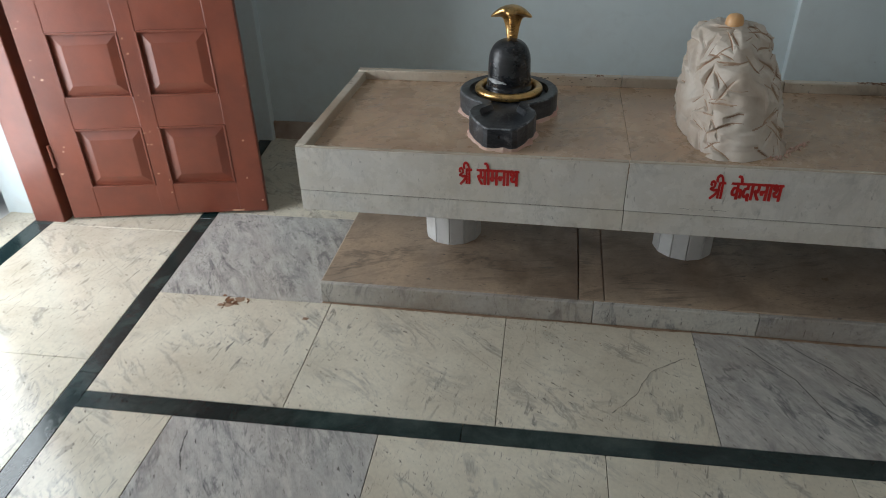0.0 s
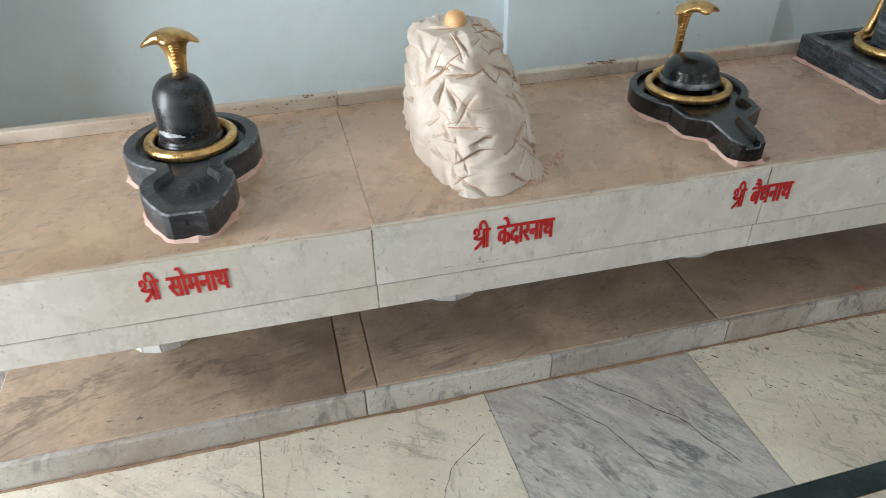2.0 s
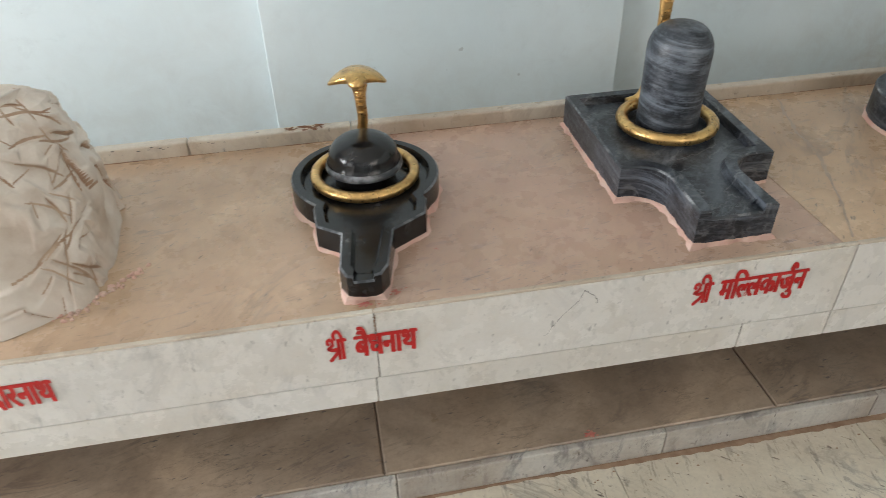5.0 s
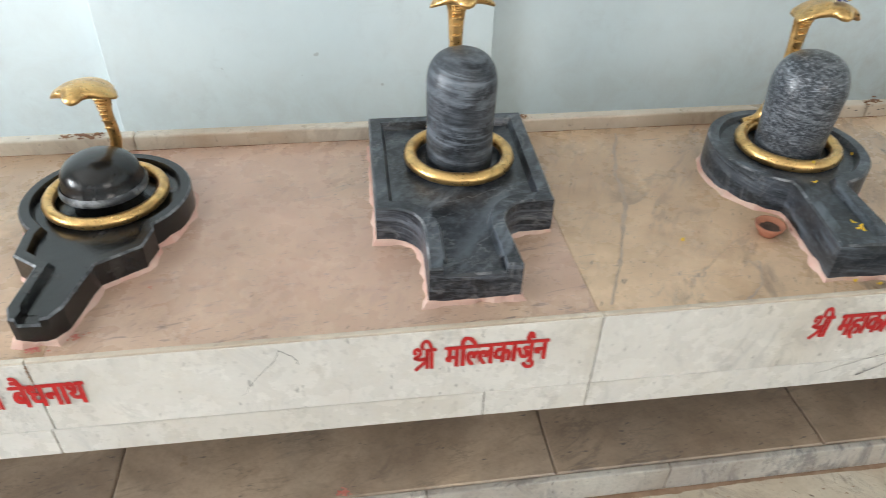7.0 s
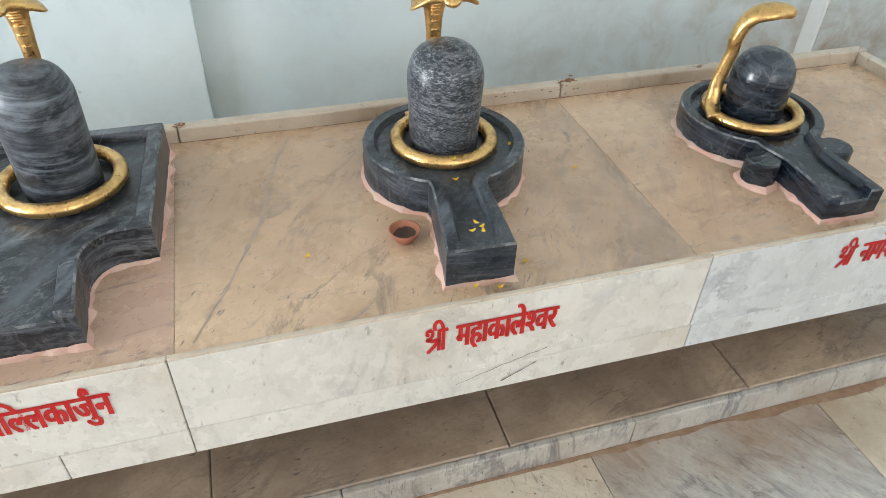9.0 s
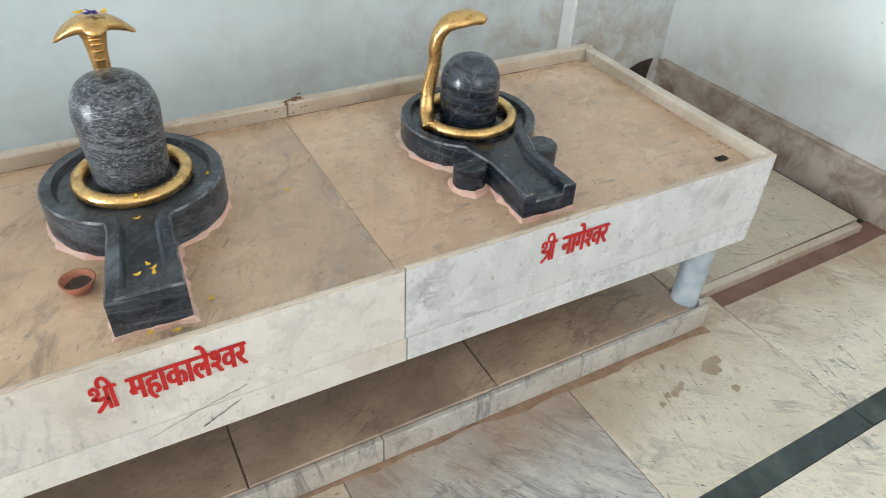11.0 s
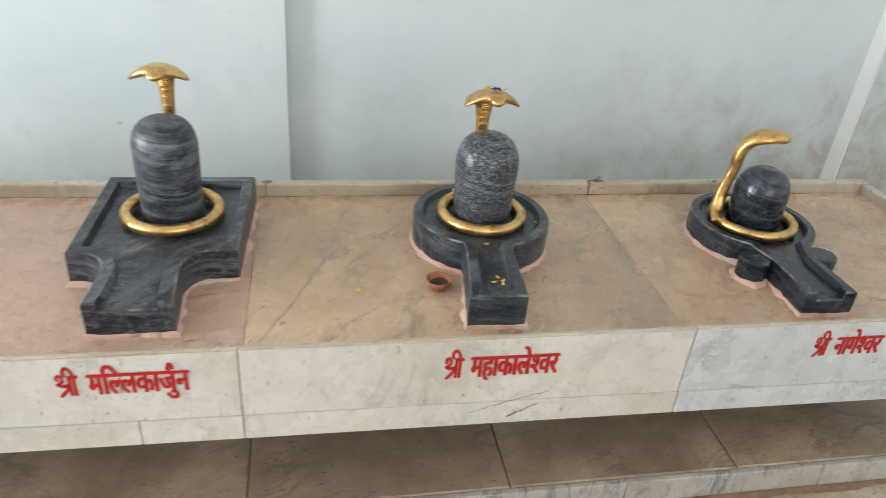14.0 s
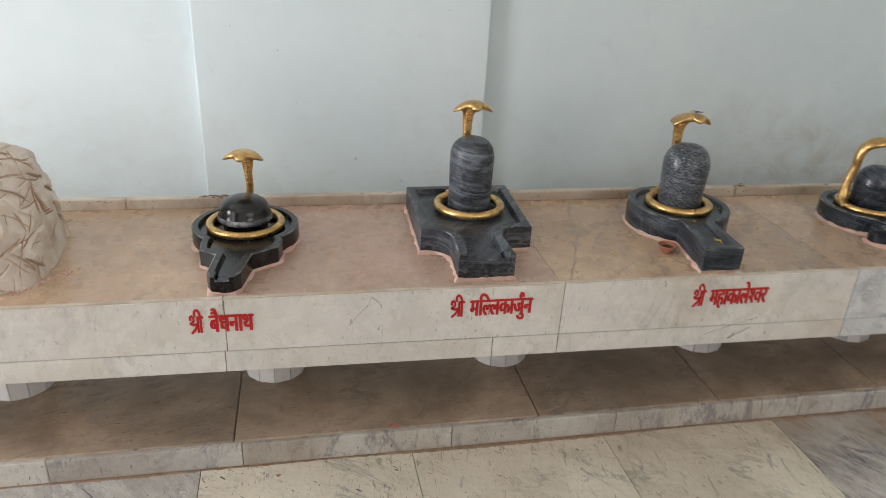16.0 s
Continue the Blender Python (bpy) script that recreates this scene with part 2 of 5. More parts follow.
FASCIA = marble("fascia_marble", (0.71, 0.68, 0.64), (0.635, 0.61, 0.575), (0.30, 0.30, 0.30), 0.35, 0.5, (0.53, 0.44, 0.32), 0.38, 0.26, grain_amount=0.10, scuffs=0.16, dashes=0.25)
TRAY = marble("tray_marble", (0.66, 0.475, 0.325), (0.575, 0.395, 0.275), (0.24, 0.18, 0.14), 0.45, 0.8, (0.38, 0.24, 0.15), 0.62, 0.27, 60, scuffs=0.5, dashes=0.75)
TRAY_PINK = marble("pinkish_tray_marble", (0.65, 0.468, 0.335), (0.57, 0.395, 0.295), (0.24, 0.17, 0.15), 0.4, 0.9, (0.42, 0.265, 0.19), 0.55, 0.27, 60, blush=(0.565, 0.365, 0.295), scuffs=0.5, dashes=1.0)
TRAY_CLOUDY = marble("clouded_tray_marble", (0.68, 0.485, 0.325), (0.58, 0.405, 0.28), (0.22, 0.17, 0.135), 0.75, 0.8, (0.39, 0.25, 0.155), 0.6, 0.27, 60, scuffs=0.6, cloudy=(2.78, 3.0, (0.28, 0.235, 0.205)), dashes=0.5)
RIM = marble("rim_marble", (0.66, 0.60, 0.51), (0.56, 0.48, 0.39), (0.28, 0.22, 0.18), 0.45, 0.6, (0.36, 0.25, 0.16), 0.65, 0.32)
FASCIA_GREY = marble("grey_fascia_marble", (0.66, 0.67, 0.685), (0.55, 0.57, 0.59), (0.26, 0.28, 0.31), 0.7, 0.5, (0.56, 0.50, 0.42), 0.2, 0.26, 15, dashes=0.35)
VEIN = plain("soft_vein", (0.33, 0.25, 0.20), (0.47, 0.35, 0.26), 40, 0.4)
CRACK = plain("crack", (0.08, 0.075, 0.07), (0.14, 0.13, 0.12), 40, 0.8)
DIRT = plain("brown_dirt", (0.22, 0.13, 0.08), (0.32, 0.21, 0.14), 30, 0.7)
WATER_MARK = plain("dried_splash", (0.30, 0.22, 0.15), (0.38, 0.29, 0.21), 20, 0.35)
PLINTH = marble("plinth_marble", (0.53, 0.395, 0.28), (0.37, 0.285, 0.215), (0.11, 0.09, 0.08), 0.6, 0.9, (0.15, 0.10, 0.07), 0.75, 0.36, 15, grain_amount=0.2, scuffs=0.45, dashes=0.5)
PLINTH_EDGE = marble("plinth_edge_marble", (0.60, 0.57, 0.51), (0.48, 0.46, 0.43), (0.16, 0.16, 0.17), 0.9, 1.0, (0.26, 0.19, 0.14), 0.7, 0.33, 60, grain_amount=0.25, scuffs=0.6, dashes=0.7)
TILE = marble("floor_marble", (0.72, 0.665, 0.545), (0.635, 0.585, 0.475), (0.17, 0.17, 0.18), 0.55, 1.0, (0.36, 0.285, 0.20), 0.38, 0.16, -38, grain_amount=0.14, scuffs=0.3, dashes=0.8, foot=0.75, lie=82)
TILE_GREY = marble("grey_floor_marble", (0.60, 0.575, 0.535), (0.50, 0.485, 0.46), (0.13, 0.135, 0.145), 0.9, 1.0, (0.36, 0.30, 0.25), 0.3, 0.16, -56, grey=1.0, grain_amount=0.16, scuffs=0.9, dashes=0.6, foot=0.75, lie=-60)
GREEN = stone("green_marble", (0.010, 0.022, 0.022), (0.045, 0.07, 0.065), 7.0, 0.45, 0.75, 1.0, 0.13, 0.0, 0.06)
GROUT = plain("grout", (0.20, 0.18, 0.15), (0.12, 0.105, 0.085), 14, 0.9)
BLACK_STONE = stone("black_stone", (0.006, 0.007, 0.010), (0.045, 0.052, 0.062), 9.0, 0.46, 0.74, 2.2, 0.24, 0.15, 0.16, 0.3, 0.15, 0.0, 0.3)
JET_STONE = stone("jet_stone", (0.004, 0.004, 0.005), (0.020, 0.020, 0.021), 9.0, 0.42, 0.7, 1.6, 0.19, 0.0, 0.14, 0.0, 0.12)
BANDED_STONE = stone("banded_stone", (0.009, 0.012, 0.018), (0.175, 0.20, 0.235), 12.0, 0.40, 0.66, 2.0, 0.42, 0.0, 0.04, 0.0, 0.3, 0.0, 0.8)
BANDED_BASE = stone("banded_base_stone", (0.006, 0.008, 0.013), (0.135, 0.155, 0.185), 7.0, 0.48, 0.74, 3.0, 0.34, 0.3, 0.10, 0.5, 0.35, 0.38, 0.75)
FLECKED_STONE = stone("flecked_stone", (0.018, 0.023, 0.031), (0.30, 0.325, 0.36), 105.0, 0.50, 0.66, 2.2, 0.30, 0.0, 0.02, 0.0, 0.40, 0.0, 0.32)
SLATE_BASE = stone("slate_base_stone", (0.008, 0.012, 0.018), (0.125, 0.148, 0.18), 11.0, 0.50, 0.74, 4.0, 0.34, 0.3, 0.14, 0.3, 0.4, 0.25, 0.75)
WORN_EDGE = stone("worn_stone_edge", (0.035, 0.040, 0.047), (0.30, 0.31, 0.33), 24.0, 0.46, 0.68, 1.0, 0.4, 0.0, 0.2)
BLACK_BASE = stone("black_base_stone", (0.010, 0.012, 0.016), (0.105, 0.115, 0.13), 8.0, 0.46, 0.74, 2.5, 0.36, 0.2, 0.28, 0.4, 0.25, 0.3, 0.4)
BLUE_STONE = stone("blue_black_stone", (0.005, 0.009, 0.016), (0.065, 0.082, 0.108), 8.0, 0.46, 0.74, 4.0, 0.22, 0.25, 0.08, 0.3, 0.15, 0.18, 0.6)
GOLD = plain("gold_paint", (0.74, 0.47, 0.19), (0.43, 0.25, 0.10), 34, 0.30, 0.95, 0.5, 130, 0.42, 0.70, 0.0022)
MORTAR = plain("pink_mortar", (0.66, 0.38, 0.31), (0.70, 0.52, 0.44), 16, 0.85, 0.0, 0.7, 70, depth=0.004)
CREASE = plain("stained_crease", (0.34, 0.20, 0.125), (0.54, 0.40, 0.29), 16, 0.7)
ROCK = plain("whitewashed_rock", (0.72, 0.64, 0.56), (0.49, 0.375, 0.285), 8, 0.5, 0.0, 0.35, 34, 0.40, 0.74, depth=0.005)
LIME = plain("dried_lime", (0.52, 0.53, 0.53), (0.26, 0.27, 0.28), 70, 0.7)
BUD = plain("ochre_stone", (0.72, 0.36, 0.14), (0.80, 0.50, 0.26), 20, 0.4)
PAINT_RED = plain("red_enamel", (0.56, 0.010, 0.010), (0.44, 0.012, 0.012), 60, 0.4, bump=0.1)
DOOR = plain("red_brown_door_paint", (0.205, 0.052, 0.028), (0.145, 0.038, 0.022), 5, 0.36, 0.0, 0.35, 22, depth=0.003)
DOOR_WORN = plain("door_bare_patch", (0.52, 0.30, 0.20), (0.40, 0.20, 0.12), 30, 0.6)
CLAY = plain("terracotta", (0.42, 0.17, 0.10), (0.33, 0.12, 0.07), 30, 0.75)
SOOT = plain("soot", (0.05, 0.035, 0.03), (0.10, 0.06, 0.045), 40, 0.9)
PETAL = plain("marigold_petal", (0.72, 0.42, 0.02), (0.80, 0.56, 0.05), 60, 0.6)
VIOLET = plain("violet_petal", (0.03, 0.02, 0.16), (0.07, 0.04, 0.25), 60, 0.6)
PIPE = plain("grey_blue_pipe", (0.25, 0.31, 0.36), (0.40, 0.45, 0.48), 22, 0.4)
DRAIN = plain("red_oxide_drain", (0.19, 0.095, 0.07), (0.26, 0.15, 0.115), 9, 0.7)
# near-black colour that holds the shade of the gutter and corner gap
DARK_GAP = plain("shaded_gap", (0.022, 0.016, 0.012), (0.05, 0.036, 0.028), 9, 0.8)
SKIRT = plain("stained_skirting", (0.58, 0.48, 0.41), (0.33, 0.225, 0.17), 4, 0.5)
CRUMB = plain("dried_debris", (0.16, 0.06, 0.03), (0.26, 0.13, 0.06), 40, 0.85)
WALL = wall_paint("wall_paint", (0.635, 0.725, 0.755), (0.705, 0.785, 0.805), (0.34, 0.26, 0.19), 0.9, 0.4, (3.0, 4.8))
WALL_RIGHT = wall_paint("end_wall_paint", (0.70, 0.765, 0.78), (0.76, 0.815, 0.82), (0.36, 0.27, 0.20), 0.55, 0.5, None, 0.62)
# whiter paint that stands in for door light on the pilaster's side
LIT_RETURN = wall_paint("lit_return_paint", (0.80, 0.82, 0.81), (0.84, 0.85, 0.84), (0.5, 0.45, 0.4), 0.2, 0.2)
SKIRT_END = wall_paint("earth_stained_skirting", (0.60, 0.52, 0.46), (0.66, 0.59, 0.53), (0.15, 0.085, 0.055), 0.85, 0.6, None, 0.72)
CEILING = plain("ceiling_paint", (0.76, 0.76, 0.74), (0.70, 0.70, 0.68), 2, 0.8)
YARD = plain("courtyard_marble", (0.72, 0.71, 0.67), (0.62, 0.61, 0.58), 2.5, 0.5)
HOLE = plain("dark_hole", (0.015, 0.012, 0.01), (0.03, 0.025, 0.02), 30, 0.9)


# ---------------------------------------------------------------- mesh helpers
def part(name, bm, material, parent=None, label="", smooth=False):
    """Links a bmesh as one mesh object, under a thing or a part if one is given."""
    mesh = bpy.data.meshes.new(name)
    bm.normal_update()
    bm.to_mesh(mesh)
    bm.free()
    for m in material if isinstance(material, (list, tuple)) else (material,):
        mesh.materials.append(m)
    if smooth:
        for p in mesh.polygons:
            p.use_smooth = True
    ob = new(name, mesh)
    if parent is not None:
        ob.parent = parent
    if label:
        tagged(ob, label)
    return ob


def thing(name, label, category, group="", kind="", at=(0, 0, 0)):
    """An Empty at a thing's base."""
    ob = new(name)
    ob.location = at
    ob.empty_display_size = 0.1
    return tagged(ob, label, category, group, kind)


def add_block(bm, x0, x1, y0, y1, z0, z1, bevel=0.0):
    made = bmesh.ops.create_cube(bm, size=1.0)["verts"]
    for v in made:
        v.co = Vector((x0 + (v.co.x + 0.5) * (x1 - x0), y0 + (v.co.y + 0.5) * (y1 - y0), z0 + (v.co.z + 0.5) * (z1 - z0)))
    if bevel:
        edges = {e for v in made for e in v.link_edges}
        bmesh.ops.bevel(bm, geom=list(edges), offset=bevel, segments=2, profile=0.5, affect="EDGES")
    return bm


def block(x0, x1, y0, y1, z0, z1, bevel=0.0):
    return add_block(bmesh.new(), x0, x1, y0, y1, z0, z1, bevel)


def slab(corners, z0, z1, edge=0.002):
    """A flat stone piece over any convex outline (counter-clockwise), its upper edge a little rounded."""
    bm = bmesh.new()
    mid = Vector((sum(c[0] for c in corners) / len(corners), sum(c[1] for c in corners) / len(corners), 0))
    low = [bm.verts.new((x, y, z0)) for x, y in corners]
    side = [bm.verts.new((x, y, z1 - edge)) for x, y in corners]
    top = []
    for x, y in corners:
        d = (mid - Vector((x, y, 0))).normalized() * edge * 1.4
        top.append(bm.verts.new((x + d.x, y + d.y, z1)))
    n = len(corners)
    for k in range(n):
        j = (k + 1) % n
        bm.faces.new((low[k], low[j], side[j], side[k]))
        bm.faces.new((side[k], side[j], top[j], top[k]))
    bm.faces.new(top)
    return bm


def add_lathe(bm, profile, segments=48, centre=(0, 0), cap_top=True, cap_low=False, wobble=0.0):
    rings = []
    for r, z in profile:
        ring = []
        for k in range(segments):
            a = 2 * math.pi * k / segments
            rr = r * (1 + wobble * noise.noise((math.cos(a) * 2, math.sin(a) * 2, z * 14)))
            ring.append(bm.verts.new((centre[0] + rr * math.cos(a), centre[1] + rr * math.sin(a), z)))
        rings.append(ring)
    for low, high in zip(rings, rings[1:]):
        for k in range(segments):
            j = (k + 1) % segments
            bm.faces.new((low[k], low[j], high[j], high[k]))
    if cap_top:
        bm.faces.new(rings[-1])
    if cap_low:
        bm.faces.new(rings[0][::-1])
    return bm


def add_sweep(bm, points, wide, thick, side, segments=14, closed=False, scales=0.0, droop=0.0):
    """A tube along points, wide across the side vector and thick along the other; scales: relief of snake skin."""
    rings = []
    n = len(points)
    for k, p in enumerate(points):
        p = Vector(p)
        if closed:
            along = (Vector(points[(k + 1) % n]) - Vector(points[k - 1])).normalized()
        else:
            along = (Vector(points[min(k + 1, n - 1)]) - Vector(points[max(k - 1, 0)])).normalized()
        s = Vector(side[k]) if isinstance(side, list) else Vector(side)
        s = (s - along * s.dot(along)).normalized()
        up = along.cross(s).normalized()
        ring = []
        for i in range(segments):
            a = 2 * math.pi * i / segments
            bump = 1 + scales * (math.sin(k * 2.1) * math.sin(a * 5 + (k % 2) * 1.2))
            q = p + s * wide[k] * bump * math.cos(a) + up * thick[k] * bump * math.sin(a)
            q.z -= droop * wide[k] * math.cos(a) ** 2 * max(0.0, (wide[k] - 0.02) / 0.05)
            ring.append(bm.verts.new(q))
        rings.append(ring)
    pairs = list(zip(rings, rings[1:] + rings[:1])) if closed else list(zip(rings, rings[1:]))
    for low, high in pairs:
        for i in range(segments):
            j = (i + 1) % segments
            bm.faces.new((low[i], low[j], high[j], high[i]))
    if not closed:
        bm.faces.new(rings[0][::-1])
        bm.faces.new(rings[-1])
    return bm


def curve_points(knots, steps):
    """Points and radii on a smooth curve through knots (x, y, z, wide, thick)."""
    out = []
    n = len(knots)
    for k in range(n - 1):
        a, b, c, d = (np.array(knots[max(0, min(n - 1, k + o))], float) for o in (-1, 0, 1, 2))
        for i in range(steps):
            t = i / steps
            out.append(0.5 * (2 * b + (c - a) * t + (2 * a - 5 * b + 4 * c - d) * t * t + (3 * b - a - 3 * c + d) * t**3))
    out.append(np.array(knots[-1], float))
    return out


# ---------------------------------------------------------------- the hall
NORTH, LEFT, SOUTH, HIGH = 1.50, -2.45, -4.4, 3.1


def end_wall_x(y):
    """The end wall does not stand quite square to the platform."""
    return 5.262 + (NORTH - y) * 0.03


part("floor", block(-2.62, 5.53, -4.62, 1.7, -0.16, -0.045), GROUT)
tagged(bpy.data.objects["floor"], "white and grey marble slab floor with dark green inlaid lines", "floor", kind="structure")
bm = bmesh.new()
for x0, x1, y0, y1 in ((-60, -2.62, -60, 60), (5.64, 60, -60, 60), (-2.62, 5.64, 1.74, 60), (-2.62, 5.64, -60, -4.64)):
    add_block(bm, x0, x1, y0, y1, -0.20, -0.004)
ground = part("ground", bm, YARD)
tagged(ground, "pale courtyard paving in bright daylight outside the door", "ground", kind="structure")

wall = part("wall_north", block(-2.65, 5.5, NORTH, NORTH + 0.23, -0.16, HIGH), WALL)
tagged(wall, "pale blue-grey whitewashed plaster wall", "wall", kind="structure")
for n, (x0, x1, d) in enumerate(((0.857, 2.180, 0.045), (4.68, 5.27, 0.085), (LEFT, -1.73, 0.05))):
    pil = part("pilaster_%d" % (n + 1), block(x0, x1, NORTH - d, NORTH + 0.01, -0.03, HIGH, 0.004), WALL)
    tagged(pil, "shallow whitewashed plaster pilaster on the wall", "pilaster", kind="structure")

bm = bmesh.new()
for y0, y1, z0, z1 in ((0.50, NORTH + 0.23, -0.16, HIGH), (-1.12, 0.50, 2.12, HIGH), (-1.9, -1.12, -0.16, HIGH), (-3.5, -1.9, -0.16, 0.5), (-3.5, -1.9, 2.5, HIGH), (-4.63, -3.5, -0.16, HIGH)):
    add_block(bm, LEFT - 0.2, LEFT, y0, y1, z0, z1)
tagged(part("wall_west", bm, WALL), "whitewashed plaster wall with a doorway", "wall", kind="structure")

# unseen rear wall, its two openings added for the fill lamps
bm = bmesh.new()
for x0, x1, z0, z1 in ((-2.62, -0.6, -0.16, HIGH), (-0.6, 1.4, -0.16, 1.15), (-0.6, 1.4, 2.8, HIGH), (1.4, 2.6, -0.16, HIGH), (2.6, 4.6, -0.16, 1.15), (2.6, 4.6, 2.8, HIGH), (4.6, 5.95, -0.16, HIGH)):
    add_block(bm, x0, x1, SOUTH - 0.22, SOUTH, z0, z1)
tagged(part("wall_south", bm, WALL), "unseen whitewashed plaster wall with two wide openings added for fill light", "wall", kind="structure")

bm = bmesh.new()
pts = [(end_wall_x(NORTH + 0.2), NORTH + 0.2), (end_wall_x(SOUTH - 0.2), SOUTH - 0.2), (end_wall_x(SOUTH - 0.2) + 0.25, SOUTH - 0.2), (end_wall_x(NORTH + 0.2) + 0.25, NORTH + 0.2)]
low = [bm.verts.new((x, y, -0.16)) for x, y in pts]
top = [bm.verts.new((x, y, HIGH)) for x, y in pts]
for k in range(4):
    j = (k + 1) % 4
    bm.faces.new((low[k], low[j], top[j], top[k]))
bm.faces.new(top)
bm.faces.new(low[::-1])
bmesh.ops.recalc_face_normals(bm, faces=bm.faces)
tagged(part("wall_east", bm, WALL_RIGHT), "whitewashed end wall with damp brown stains near the floor", "wall", kind="structure")
tagged(part("ceiling", block(-2.62, 5.6, -4.62, 1.66, HIGH, HIGH + 0.15), CEILING), "plain white ceiling", "ceiling", kind="structure")

# the corner pilaster's side face, its daylight painted as a whiter strip
strip = part("pilaster_return", block(4.664, 4.679, NORTH - 0.083, NORTH - 0.0005, 0.0, HIGH, 0.003), LIT_RETURN)
tagged(strip, "side face of the corner pilaster, its door light painted as whiter colour", "plaster strip", kind="structure")

# skirting
tagged(part("baseboard_north", block(-1.73, 4.663, NORTH - 0.018, NORTH, -0.03, 0.10, 0.004), SKIRT), "stained marble skirting along the wall", "skirting", kind="structure")
bm = bmesh.new()
e = 0.02
low, top = [], []
for y in (NORTH - 0.02, SOUTH):
    for dx in (0.0, -e):
        x = end_wall_x(y) + dx
        low.append(bm.verts.new((x, y, -0.037)))
        top.append(bm.verts.new((x + (0.008 if dx else 0), y, 0.168)))
bm.faces.new((low[1], low[3], top[3], top[1]))
bm.faces.new((top[1], top[3], top[2], top[0]))
bm.faces.new((low[0], low[2], low[3], low[1]))
bm.faces.new((low[0], low[1], top[1], top[0]))
bmesh.ops.recalc_face_normals(bm, faces=bm.faces)
for y0, y1 in ((SOUTH, -1.4), (-1.4, NORTH - 0.11)):
    # the cement lip on top
    a, b = end_wall_x(y0), end_wall_x(y1)
    quad = [(a - 0.022, y0), (a - 0.001, y0), (b - 0.001, y1), (b - 0.022, y1)]
    lower = [bm.verts.new((x, y, 0.169)) for x, y in quad]
    upper = [bm.verts.new((x + (0.004 if k in (0, 3) else 0), y, 0.180)) for k, (x, y) in enumerate(quad)]
    bm.faces.new(upper)
    for k in range(4):
        bm.faces.new((lower[k], lower[(k + 1) % 4], upper[(k + 1) % 4], upper[k]))
tagged(part("baseboard_east", bm, SKIRT_END), "brown-stained stone skirting along the end wall", "skirting", kind="structure")

# a broken gap where the pilaster meets the end wall: a plate painted dark as its inner shade
bm = bmesh.new()
ragged = [(4.97, -0.03), (5.17, -0.03), (5.19, 0.12), (5.205, 0.185), (5.12, 0.175), (5.06, 0.150), (5.0, 0.140), (4.975, 0.06)]
front = [bm.verts.new((x, NORTH - 0.091, z)) for x, z in ragged]
back = [bm.verts.new((x, NORTH - 0.084, z)) for x, z in ragged]
bm.faces.new(front)
for k in range(len(ragged)):
    j = (k + 1) % len(ragged)
    bm.faces.new((front[k], back[k], back[j], front[j]))
tagged(part("wall_gap", bm, DARK_GAP), "broken gap low in the wall corner, its inner shade painted as a dark plate", "wall gap", kind="structure")

# the gutter along the end wall, its shade put into the colour
bm = bmesh.new()
pts = [(end_wall_x(SOUTH) - 0.11, SOUTH), (end_wall_x(SOUTH), SOUTH), (end_wall_x(NORTH), NORTH), (end_wall_x(NORTH) - 0.11, NORTH)]
bm.faces.new([bm.verts.new((x, y, -0.038)) for x, y in pts])
tagged(part("gutter", bm, DARK_GAP), "open gutter between floor and end wall, its shade painted near-black", "gutter", kind="structure")


